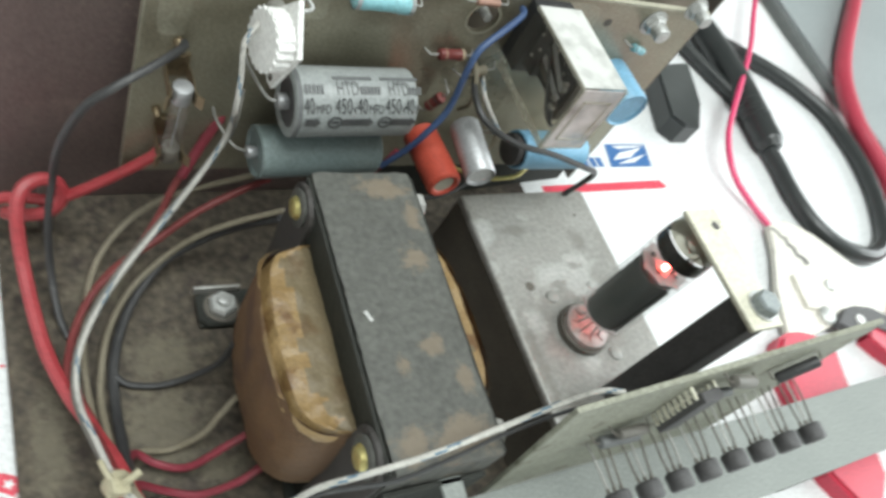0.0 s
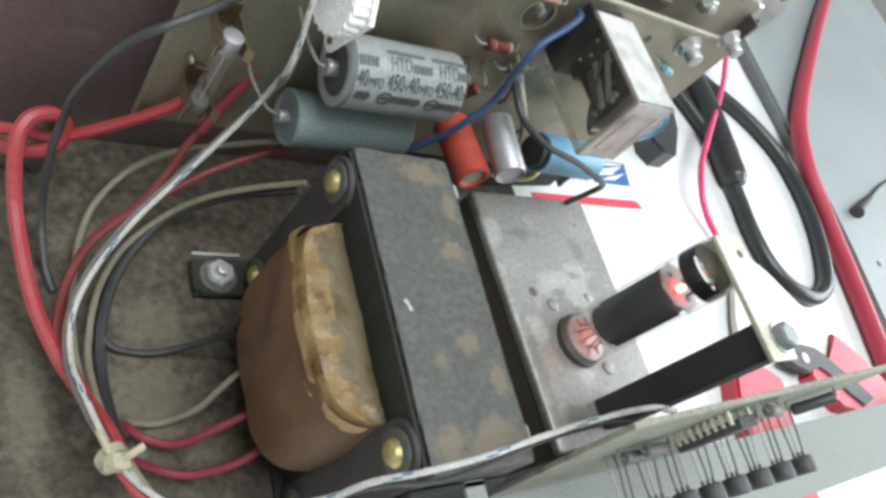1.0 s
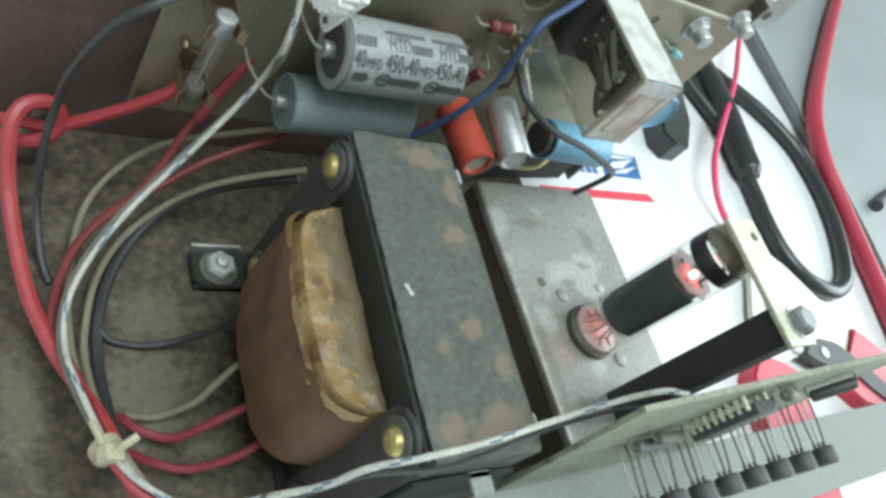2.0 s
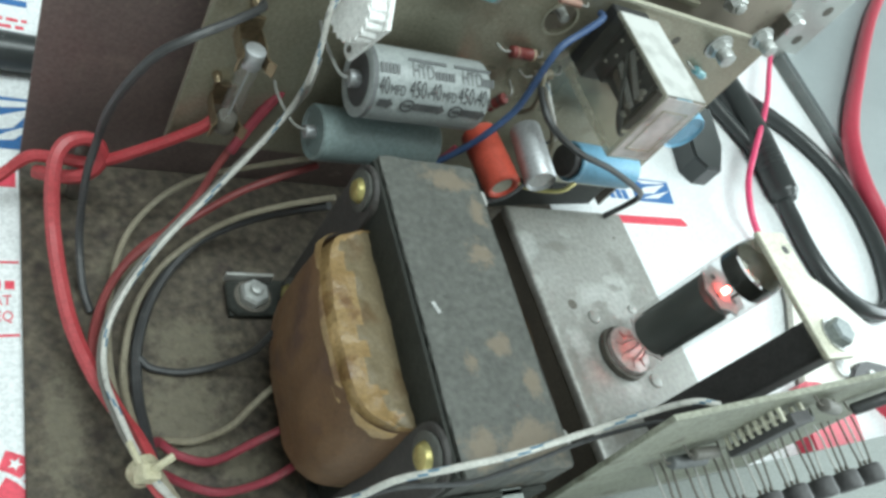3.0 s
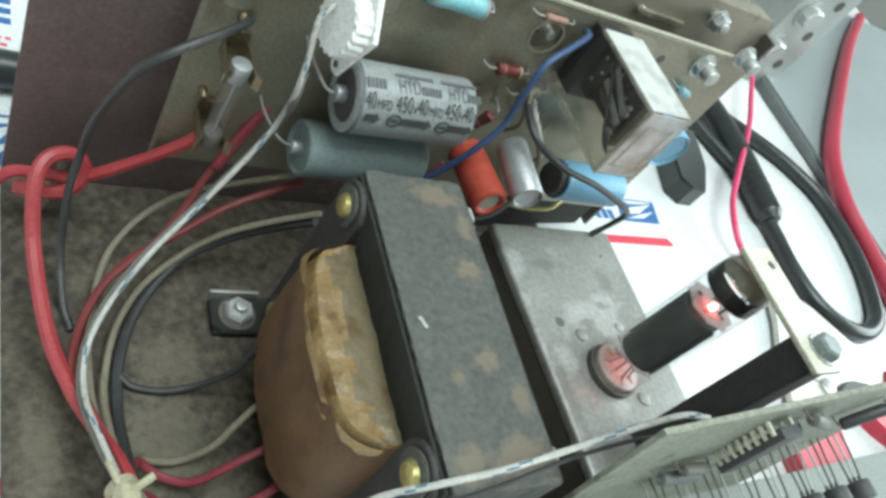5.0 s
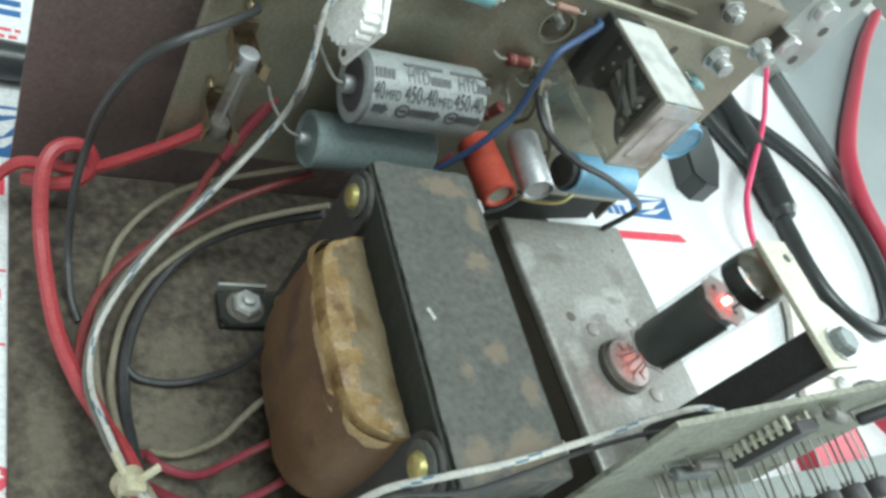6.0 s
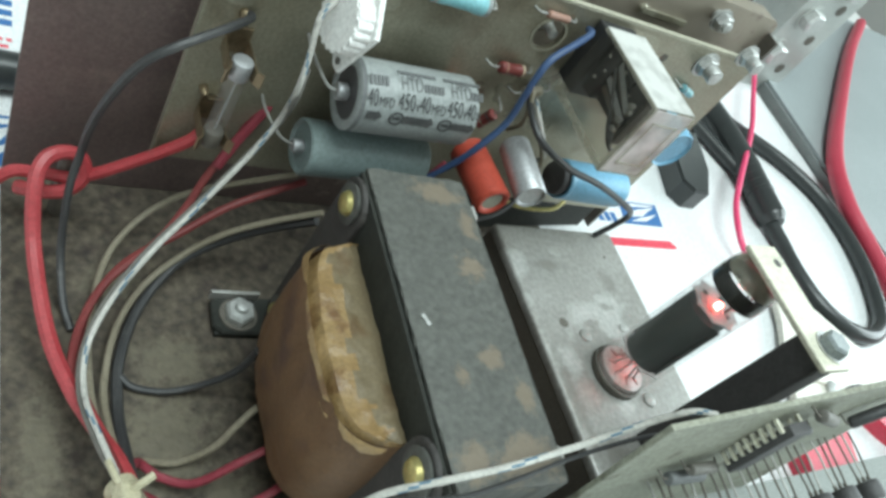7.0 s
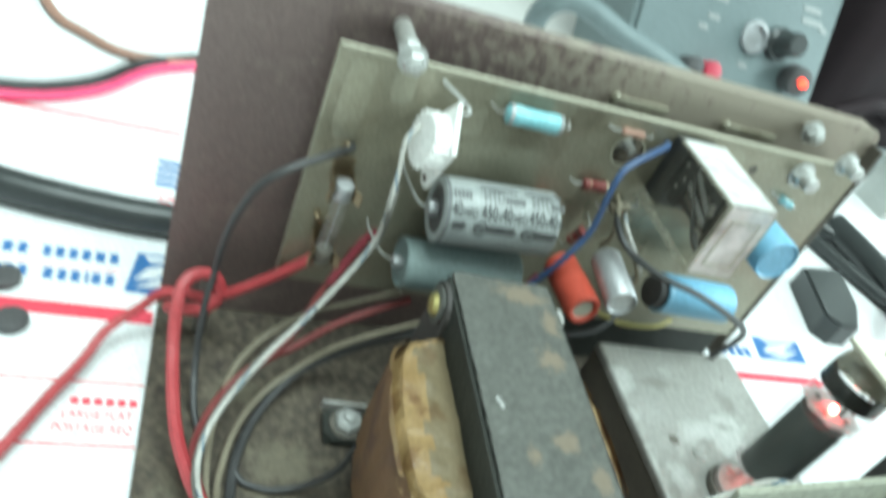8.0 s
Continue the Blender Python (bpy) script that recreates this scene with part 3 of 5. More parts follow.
part("board", holed_plate(PX0, PX1, PZ0, PZ1, PY, PY + 0.0016, HX, HZ, HR), "pcb", board)
part("edge_or_shade_strip", boxm((PX0, PY - 0.0003, PZ1 - 0.0008), (PX1, PY + 0.0019, PZ1 + 0.0003)), "pcb_edge", board)
part("edge_or_shade_strip", boxm((PX0 - 0.0004, PY - 0.0003, PZ0), (PX0 + 0.0005, PY + 0.0019, PZ1)), "track", board)
# this dark strip stands in for the shaded gap behind the board
part("edge_or_shade_strip", boxm((PX1 - 0.0002, PY + 0.0016, PZ0), (PX1 + 0.0012, PY + 0.0090, PZ1 - 0.006)), "steel_dark", board)
# copper tracks, as low raised bands
random.seed(5)
for x0, z0, x1, z1 in ((0.0435, 0.101, 0.0530, 0.1305), (0.0585, 0.118, 0.0665, 0.1310), (0.0855, 0.112, 0.0935, 0.1240), (0.1700, 0.110, 0.2000, 0.1310)):
    pts = []
    for k in range(24):
        a = 2 * math.pi * k / 24
        c, q = math.cos(a), math.sin(a)
        pts.append(((x0 + x1) / 2 + (x1 - x0) / 2 * math.copysign(abs(c) ** 0.45, c) + random.uniform(-0.0004, 0.0004), -(z0 + z1) / 2 - (z1 - z0) / 2 * math.copysign(abs(q) ** 0.45, q)))
    part("track", moved(slab(pts, PY - 0.00025, PY - 0.0001), Matrix.Rotation(radians(-90), 4, "X")), "track", board)
for x, z, r in ((0.2290, 0.1262, 0.0046), (0.2452, 0.1352, 0.0040)):
    s = part("board_screw", rod((x, PY, z), (x, PY - 0.0085, z), r * 0.72, 14, 0.2), "chrome", board, smooth=True)
    part("nut", hexhead((x, PY - 0.0006, z), (0, -1, 0), r * 1.95, 0.0030), "chrome", s)
    part("washer", lathe((x, PY - 0.0006, z), (0, 1, 0), [(0, 0), (0, r * 1.25), (0.0005, r * 1.25), (0.0005, 0)]), "chrome", s, smooth=True)
for x, z, y in ((0.0600, 0.1375, -0.0290), (0.2325, 0.1395, -0.0090)):
    so = part("standoff", rod((x, y, z), (x, 0.0004, z), 0.0022, 14), "chrome", board, smooth=True)
    part("nut", hexhead((x, y + 0.0050, z), (0, -1, 0), 0.0078, 0.0036), "chrome", so)
    part("washer", lathe((x, y + 0.0052, z), (0, 1, 0), [(0, 0), (0, 0.0048), (0.0007, 0.0048), (0.0007, 0)], 20), "chrome", so, smooth=True)
    if x < 0.1:
        part("nut", hexhead((x, y + 0.0130, z), (0, -1, 0), 0.0078, 0.0036), "chrome", so)
        part("spacer", rod((x, y + 0.0135, z), (x, 0.0, z), 0.0033, 14), "steel", so, smooth=True)
part("dark_hole", lathe((0.2065, PY - 0.0001, 0.1235), (0, 1, 0), [(0, 0), (0, 0.0019), (0.0004, 0.0019), (0.0004, 0)], 14), "steel_dark", board)
part("hole_rim", lathe((HX, PY - 0.0004, HZ), (0, 1, 0), [(0, HR), (0, HR + 0.0009), (0.0005, HR + 0.0009), (0.0005, HR)], 32, closed=False), "pcb_edge", board)
ps = part("panel_screw", rod((HX + 0.001, 0.0, HZ + 0.001), (HX + 0.001, -0.0165, HZ + 0.001), 0.0017, 12), "chrome", board, smooth=True)
part("nut", hexhead((HX + 0.001, -0.0060, HZ + 0.001), (0, -1, 0), 0.0072, 0.0040), "chrome", ps)
# added disc, dark to imitate the shade in the hole's depth
part("hole_shade", lathe((HX, -0.0032, HZ), (0, 1, 0), [(0, 0), (0, 0.0100), (0.0006, 0.0100), (0.0006, 0)], 24), "steel_dark", board, "dark disc standing in for shade inside the hole")

# ---- fuse and its clips ----
fuse = thing("fuse", "glass tube fuse held upright in spring clips", "fuse")
FX, FYY = 0.0514, -0.0262
part("glass_tube", lathe((FX, FYY, 0.061), (0, 0, 1), [(0, 0.0030), (0.026, 0.0030)], 20, closed=False), "glass", fuse, smooth=True)
part("fuse_wire", rod((FX, FYY, 0.062), (FX + 0.0006, FYY, 0.086), 0.00025, 6), "chrome", fuse)
for z, mt in ((0.0560, "steel_dark"), (0.0845, "alu")):
    cap = part("end_cap", rod((FX, FYY, z), (FX, FYY, z + 0.0065), 0.0032, 18, 0.2), mt, fuse, "tarnished metal cap", smooth=True)
    for s in (-1, 1):
        # each leaf grips the cap and flares outwards at its free end
        leaf = [(0.0030, PY - 0.0003), (0.0034, FYY + 0.0016), (0.0030, FYY - 0.0010), (0.0034, FYY - 0.0028), (0.0052, FYY - 0.0046), (0.0048, FYY - 0.0049), (0.0031, FYY - 0.0032), (0.0026, FYY - 0.0010), (0.0031, FYY + 0.0016), (0.0027, PY - 0.0003)]
        part("clip_leaf", slab([(FX + s * (a + 0.0006), b) for a, b in leaf], z + 0.0010, z + 0.0058), "bronze", cap, "bronze spring leaf")
    part("clip_base", boxm((FX - 0.0036, PY - 0.0011, z + 0.0008), (FX + 0.0036, PY - 0.0002, z + 0.0100), 0.0002), "bronze", cap)
    part("solder_lug", moved(boxm((-0.0018, -0.0036, -0.0003), (0.0018, 0.0, 0.0003), 0.0002), Matrix.Translation((FX - 0.0005, PY - 0.0006, z + 0.0105)) @ Matrix.Rotation(radians(-24), 4, "X")), "bronze", cap, "bent bronze lug")
screw("solder_post", (0.0508, PY, 0.0990), (0, -1, 0), 0.0016, 0.0022, fuse, "bronze", False)
screw("solder_post", (0.0476, PY, 0.0690), (0, -1, 0), 0.0014, 0.0040, fuse, "bronze", False)


# ---- capacitors ----
def can(name, a, b, r, sleeve, end, label, lead=True, group="capacitors on the board", rim=0.0010, end_label="", seg=36):
    """A tubular capacitor: sleeve with rolled rim, a recessed end disc at both ends, a wire lead."""
    a, b = Vector(a), Vector(b)
    d, L = (b - a).normalized(), (b - a).length
    t = thing(name, label, "capacitor", group)
    part("sleeve", lathe(a, d, [(0.0009, r - rim - 0.0006), (0.0002, r - rim), (0, r - rim * 0.5), (0.0006, r), (L * 0.06, r), (L * 0.075, r * 0.985), (L * 0.09, r), (L - 0.0006, r), (L, r - rim * 0.5), (L - 0.0002, r - rim), (L - 0.0009, r - rim - 0.0006)], seg, closed=False), sleeve, t, smooth=True)
    for p, s in ((a, 1), (b, -1)):
        e = part("end_disc", lathe(p + d * s * 0.0009, d * s, [(0, 0), (0, r - rim - 0.0003), (0.0006, r - rim - 0.0003), (0.0006, 0)], seg), end, t, end_label)
        if lead:
            part("stud", rod(p + d * s * 0.001, p - d * s * 0.0028, r * 0.24, 14), "alu", e, smooth=True)
    return t


HA, HB, HRAD = Vector((0.0826, -0.0300, 0.0898)), Vector((0.1258, -0.0300, 0.0914)), 0.0116
big = can("electrolytic_capacitor", HA, HB, HRAD, "sleeve_white", "black_plastic", "large gray-white tubular capacitor with black printing and black end", rim=0.0026)
hd = (HB - HA).normalized()


def on_can(s, deg, lift=0.00015):
    """A pose on the large capacitor: s metres along it, at an angle above the horizontal towards the front."""
    a = radians(deg)
    nrm = Vector((0, -math.cos(a), math.sin(a)))
    return frame_of(HA + hd * s + nrm * (HRAD + lift), hd, Vector((0, math.sin(a), math.cos(a))))


for text, s, size, squeeze in (("40", 0.0030, 0.0086, 0.50), ("MFD", 0.0076, 0.0052, 0.62), ("450", 0.0155, 0.0086, 0.56), ("v", 0.0231, 0.0062, 0.50), ("40", 0.0246, 0.0086, 0.54), ("MFD", 0.0297, 0.0052, 0.62), ("450", 0.0367, 0.0086, 0.56),
                               ("v", 0.0442, 0.0062, 0.50), ("40", 0.0455, 0.0086, 0.50), ("M", 0.0503, 0.0052, 0.45)):
    lettering(text, on_can(s * 0.83, 28), size * 0.90, "print_black", big, squeeze * 0.92, "lettering", -0.13)
for s in (0.0160, 0.0378):
    lettering("HTD", on_can(s * 0.83, 58), 0.0066, "print_grey", big, 0.58, "lettering", -0.10)
# the rest of the upper line of printing cannot be read: plain bars
for s, n, w, h, mt in ((0.0030, 5, 0.0013, 0.0030, "print_grey"), (0.0258, 6, 0.0012, 0.0026, "print_grey"), (0.0468, 4, 0.0012, 0.0026, "print_grey")):
    for j in range(n):
        part("print_bar", moved(boxm((0, 0, -0.00005), (w * 0.72, h, 0.0002)), on_can((s + j * w * 1.25) * 0.83, 59)), mt, big)
for s, w in ((0.0150, 0.0150), (0.0350, 0.0155)):
    part("print_rule", moved(boxm((0, 0, -0.00005), (w * 0.9, 0.0011, 0.0002)), on_can(s * 0.83, 84)), "print_grey", big)
for s, w in ((0.0010, 0.0074), (0.0136, 0.0132), (0.0312, 0.0112)):
    arrow = [(0.0022, 0.0004), (w - 0.002, 0.0004), (w - 0.002, -0.0003), (w, 0.0018), (w - 0.002, 0.0039), (w - 0.002, 0.0032), (0.0022, 0.0032)]
    part("arrow", moved(slab(arrow, -0.00005, 0.0002), on_can(s, 5)), "print_black", big)
    if s > 0.01:
        part("minus_ring", moved(lathe((-0.0003, 0.0018, 0), (0, 0, 1), [(-0.00005, 0.0019), (-0.00005, 0.0025), (0.0002, 0.0025), (0.0002, 0.0019)], 24, closed=False), on_can(s, 5)), "print_black", big)
        part("minus_bar", moved(boxm((-0.0016, 0.0013, -0.00005), (0.0010, 0.0023, 0.0002)), on_can(s, 5)), "print_black", big)
part("dark_band", lathe(HA + hd * 0.0006, hd, [(0, HRAD + 0.00006), (0.0016, HRAD + 0.00006)], 36, closed=False), "print_grey", big)
part("lead_wire", sweep([HA - hd * 0.002, HA + Vector((-0.006, 0.001, 0.001)), HA + Vector((-0.011, 0.008, 0.006)), HA + Vector((-0.012, 0.0135, 0.008))], 0.00055, 8), "steel", big, smooth=True)

gcap = can("grey_capacitor", (0.0782, -0.0300, 0.0640), (0.1240, -0.0285, 0.0640), 0.0094, "sleeve_grey", "sleeve_grey", "blue-gray plastic tubular capacitor lying below the printed one", rim=0.0012)
part("lead_wire", sweep([(0.077, -0.030, 0.064), (0.071, -0.029, 0.066), (0.0665, -0.021, 0.069), (0.066, -0.0150, 0.070)], 0.0005, 8), "steel", gcap, smooth=True)
can("orange_capacitor", (0.1402, -0.0290, 0.0733), (0.1416, -0.0543, 0.0739), 0.0066, "orange", "orange_end", "bright orange tubular capacitor leaning out from the board", rim=0.0021, lead=False, end_label="dull gray-green end disc")
can("silver_capacitor", (0.1549, -0.0322, 0.0820), (0.1530, -0.0560, 0.0809), 0.0058, "alu", "alu_end", "small bare aluminium capacitor leaning out from the board", rim=0.0008, lead=False)
bl = can("blue_capacitor", (0.1815, -0.0370, 0.0735), (0.2165, -0.0360, 0.0715), 0.0080, "blue_cap", "black_plastic", "sky-blue tubular capacitor with a black end beside the relay", lead=False)
part("black_end", rod((0.1785, -0.0370, 0.0737), (0.1822, -0.0370, 0.0735), 0.0066, 28), "black_plastic", bl, smooth=True)
can("blue_capacitor", (0.2255, -0.0150, 0.0970), (0.2260, -0.0360, 0.0970), 0.0092, "blue_cap", "blue_cap", "light blue round capacitor standing out behind the relay", lead=False, rim=0.0006)


def axial(name, a, b, r, body, label, bands=(), category="resistor"):
    a, b = Vector(a), Vector(b)
    d, L = (b - a).normalized(), (b - a).length
    t = thing(name, label, category, "small parts on the board")
    part("body", lathe(a, d, [(0, 0), (0, r * 0.6), (L * 0.04, r * 0.95), (L * 0.12, r), (L * 0.22, r), (L * 0.27, r * 0.93), (L * 0.73, r * 0.93), (L * 0.78, r), (L * 0.88, r), (L * 0.96, r * 0.95), (L, r * 0.6), (L, 0)], 20), body, t, smooth=True)
    for at, colour in bands:
        part("band", lathe(a + d * L * at, d, [(0, r * 1.01), (L * 0.07, r * 1.01)], 20, closed=False), colour, t)
    for p, s in ((a, -1), (b, 1)):
        part("lead", sweep([p, p + d * s * 0.003, p + d * s * 0.0045 + Vector((0, PY - p.y, 0))], 0.0004, 6, 6), "steel", t, smooth=True)
    return t


axial("turquoise_capacitor", (0.0972, -0.0205, 0.1260), (0.1182, -0.0205, 0.1258), 0.0034, "teal", "small turquoise tubular part near the board's upper edge", ((0.02, "alu"), (0.9, "sleeve_white")), "capacitor")
axial("resistor", (0.1385, -0.0185, 0.1040), (0.1492, -0.0185, 0.1045), 0.0022, "red_resistor", "small brown-red resistor lying on the board", ((0.2, "pink_resistor"), (0.85, "tie")))
axial("resistor", (0.1425, -0.0178, 0.1280), (0.1520, -0.0178, 0.1280), 0.0014, "pink_resistor", "small pale red resistor near the board's top", ())
axial("resistor", (0.2255, -0.0180, 0.1150), (0.2325, -0.0180, 0.1130), 0.0017, "teal", "small pale turquoise resistor beside the relay", ((0.1, "black_plastic"),))
axial("resistor", (0.1455, -0.0195, 0.0780), (0.1475, -0.0215, 0.0860), 0.0022, "red_resistor", "dark banded resistor between capacitor and relay", ((0.3, "beige_wire"), (0.7, "black_plastic")))
axial("resistor", (0.1545, -0.0190, 0.0960), (0.1620, -0.0190, 0.0985), 0.0020, "beige_wire", "beige resistor tucked beside the relay", ())

# ---- white nylon trimmer knob on a kite-shaped tab ----
knob = thing("trimmer_knob", "white nylon knurled knob on a pointed white tab", "knob")
kc, kn = Vector((0.0740, -0.0295, 0.1148)), Vector((-0.98, -0.13, 0.10)).normalized()
ku = Vector((0, 0, 1)) - kn * kn.z
km = frame_of(kc, ku.cross(kn), ku)
rim = []
for k in range(96):
    a = 2 * math.pi * k / 96
    r = 0.0088 + 0.0006 * abs(math.sin(a * 10))
    rim.append((r * math.cos(a), r * math.sin(a)))
part("knurled_disc", moved(slab(rim, -0.001, 0.0050, 0.0007), km), "white_nylon", knob, smooth=False)
part("tab", moved(slab([(-0.0075, 0.006), (0.000, 0.0155), (0.0105, 0.003), (0.0045, -0.0150), (0.0015, -0.0150), (-0.0075, -0.006)], -0.0028, -0.0011, 0.0003), km), "white_nylon", knob)
part("eyelet", moved(lathe((0.0028, -0.0122, -0.0011), (0, 0, 1), [(0, 0), (0, 0.0011), (0.0003, 0.0011), (0.0003, 0)], 14), km), "steel_dark", knob)
part("stem", rod(kc - kn * 0.002, (0.0765, PY, 0.116), 0.003, 14), "steel", knob, smooth=True)
part("wire_leg", sweep([kc + ku * 0.011 - kn * 0.002, kc + ku * 0.014 - kn * 0.006, (0.0745, PY, 0.1295)], 0.0006, 8), "chrome", knob, smooth=True)

# ---- relay in a clear cover ----
relay = thing("relay", "relay in a clear plastic cover with dark coil inside", "relay")
RX0, RX1, RY0, RY1, RZ0, RZ1 = 0.1645, 0.1838, -0.0595, -0.0215, 0.1025, 0.1318
W = 0.0009
part("cover", boxm((RX0, RY0, RZ0), (RX1, RY1, RZ1), 0.0010), "relay_cover", relay)
part("cover_top", boxm((RX0 + 0.0003, RY0 + 0.0002, RZ1 + 0.0001), (RX1 - 0.0003, RY1, RZ1 + 0.0006), 0.0002), "relay_frost", relay, "frosted white top of the cover")
part("cover_end", boxm((RX0 + 0.0004, RY0 - 0.0005, RZ0 + 0.0004), (RX1 - 0.0004, RY0 - 0.0001, RZ1 - 0.0002), 0.0001), "relay_end", relay, "milky end of the cover")
# thicker moulded edges, which catch the light
for a, b in (((RX0 - 0.0003, RY0 - 0.0003, RZ0 - 0.0003), (RX0 + W, RY1, RZ0 + 0.0022)), ((RX0 - 0.0003, RY0 - 0.0006, RZ0), (RX0 + W, RY0 + W, RZ1)), ((RX0 - 0.0003, RY0, RZ1 - W), (RX0 + W, RY1, RZ1 + 0.0005)),
             ((RX0, RY0 - 0.0006, RZ0 - 0.0003), (RX1, RY0 + W, RZ0 + W)), ((RX1 - W, RY0 - 0.0006, RZ0), (RX1 + 0.0003, RY0 + W, RZ1)), ((RX0 - 0.0004, RY1 - 0.0016, RZ0 - 0.0006), (RX0 + W, RY1 + 0.002, RZ0 + 0.0040))):
    part("cover_edge", boxm(a, b, 0.0003), "relay_rim", relay)
for z0, z1, x0, x1 in ((RZ0 + 0.0050, RZ0 + 0.0056, RX0 + 0.004, RX1 - 0.004), (RZ1 - 0.0058, RZ1 - 0.0052, RX0 + 0.004, RX1 - 0.004), (RZ0 + 0.0050, RZ1 - 0.0052, RX0 + 0.0037, RX0 + 0.0043), (RZ0 + 0.0050, RZ1 - 0.0052, RX1 - 0.0043, RX1 - 0.0037)):
    part("end_moulding", boxm((x0, RY0 - 0.0009, z0), (x1, RY0 - 0.0004, z1)), "relay_rim", relay)
part("base", boxm((RX0 + 0.0012, RY1 - 0.0050, RZ0 + 0.0035), (RX1 - 0.0008, PY - 0.0001, RZ1 - 0.0010), 0.0006), "relay_black", relay)
part("coil_frame", boxm((0.1690, -0.0500, 0.1125), (0.1826, -0.0295, 0.1296), 0.0008), "relay_black", relay)
coil = part("coil", rod((0.1770, -0.028, 0.1160), (0.1770, -0.0475, 0.1160), 0.0056, 24), "copper", relay, smooth=True)
part("coil_tape", lathe((0.1770, -0.030, 0.1160), (0, -1, 0), [(0, 0.0059), (0.0150, 0.0059)], 24, closed=False), "black_plastic", coil, smooth=True)
part("yoke", boxm((0.1712, -0.0500, 0.1240), (0.1822, -0.0250, 0.1262), 0.0004), "steel_dark", relay)
part("yoke", boxm((0.1712, -0.0512, 0.1075), (0.1822, -0.0490, 0.1262), 0.0004), "steel_dark", relay)
part("contact_block", boxm((0.1660, -0.0350, 0.1120), (0.1712, -0.0285, 0.1300), 0.0006), "relay_black", relay)
part("terminal_block", boxm((0.1672, -0.0440, 0.1262), (0.1690, -0.0290, 0.1292), 0.0005), "relay_black", relay)
for k, (x, z) in enumerate(((0.1676, 0.1185), (0.1668, 0.1225), (0.1680, 0.1262), (0.1672, 0.1288))):
    ob = part("contact_spring", moved(boxm((-0.0002, -0.0190, -0.0011), (0.0002, 0.0, 0.0011), 0.0001), Matrix.Translation((x, -0.0330, z)) @ Matrix.Rotation(radians(10 + 5 * k), 4, "X")), "alu" if k % 2 else "steel_dark", relay)
    part("contact", rod((x - 0.0010, -0.0500, z - 0.0050), (x + 0.0010, -0.0500, z - 0.0050), 0.0010, 12), "steel", ob, smooth=True)
for x, y, z in ((0.1658, -0.0300, 0.1270), (0.1658, -0.0325, 0.1225), (0.1658, -0.0305, 0.1180), (0.1670, -0.0390, 0.1280), (0.1688, -0.0450, 0.1240)):
    part("solder_dot", lathe((x, y, z), (-1, 0, 0), [(0, 0), (0, 0.0007), (0.0005, 0.0004), (0.0006, 0)], 10), "steel", relay, smooth=True)
for k in range(3):
    part("coil_wire", sweep([(0.1668 + 0.0012 * k, -0.0310, 0.1285), (0.1662 + 0.0010 * k, -0.0400, 0.1220 - 0.002 * k), (0.1664 + 0.0010 * k, -0.0500, 0.1120), (0.1700, -0.0530, 0.1070), (0.1750, -0.0520, 0.1060)], 0.0006, 8, 8), "black_wire", relay, smooth=True)
part("red_label", boxm((0.1700, RY0 + 0.0014, 0.1090), (0.1770, RY0 + 0.0018, 0.1230)), "pink_resistor", relay)

# ---- power transformer ----
tf = thing("power_transformer", "heavy gray power transformer with brown paper coil and rust spots", "transformer")
TX0, TX1, TY0, TY1, TZ0, TZ1 = 0.0848, 0.1192, -0.1540, -0.0545, 0.002, 0.0833
tf.matrix_world = Matrix.Translation((0.1028, -0.104, 0)) @ Matrix.Rotation(radians(-2.0), 4, "Z") @ Matrix.Translation((-0.102, 0.104, 0))
# the stamped sheets leave slightly ragged edges
random.seed(11)
ragged = []
for a, b, n in (((TX0, TY0), (TX1, TY0), 14), ((TX1, TY0), (TX1, TY1), 40), ((TX1, TY1), (TX0, TY1), 14), ((TX0, TY1), (TX0, TY0), 40)):
    for k in range(n):
        j = 0.0 if k == 0 else random.uniform(-0.00035, 0.00035)
        ragged.append((a[0] + (b[0] - a[0]) * k / n + (j if a[0] == b[0] else 0), a[1] + (b[1] - a[1]) * k / n + (j if a[1] == b[1] else 0)))
bm = slab(ragged, TZ0, TZ1, 0.0004)
part("core", bm, "core_stained", tf, "gray varnished lamination stack with rust spots")
for x0, x1 in ((TX0 - 0.0016, TX0 - 0.0004), (TX1 + 0.0004, TX1 + 0.0016)):
    part("end_frame_or_shade", boxm((x0, TY0 + 0.001, TZ0), (x1, TY1 - 0.001, TZ1 - 0.0012), 0.0003), "core_dark", tf, "black varnished end frame or plate painted as shade")


def strap(y, parent):
    """An upright mounting strap on the core's face: rounded round its upper bolt."""
    pts = [(y - 0.0088, 0.0022), (y + 0.0088, 0.0022)] + [(y + 0.0088 * math.cos(a), 0.0750 + 0.0075 * math.sin(a)) for a in (0.0, 0.35, 0.7, 1.05, 1.4, 1.75, 2.1, 2.45, 2.8, 3.14159)]
    bm = slab(pts, 0.0, 0.0016, 0.0003)
    return part("mounting_strap", moved(bm, Matrix(((0, 0, -1, TX0 - 0.0017), (1, 0, 0, 0), (0, 1, 0, 0), (0, 0, 0, 1)))), "strap", parent, "dark upright mounting strap")


for y in (-0.0625, -0.1450):
    strap(y, tf)


def coil_body(x_face, out, x_depth, z0, z1, y0, y1, parent):
    """The part of the winding that bulges from one face of the core: a paper-wrapped side and taped ends."""
    sx = 1 if out > 0 else -1
    # rounded four-cornered plan of the winding, blunter at the far corner
    ym, yh = (y0 + y1) / 2, (y1 - y0) / 2
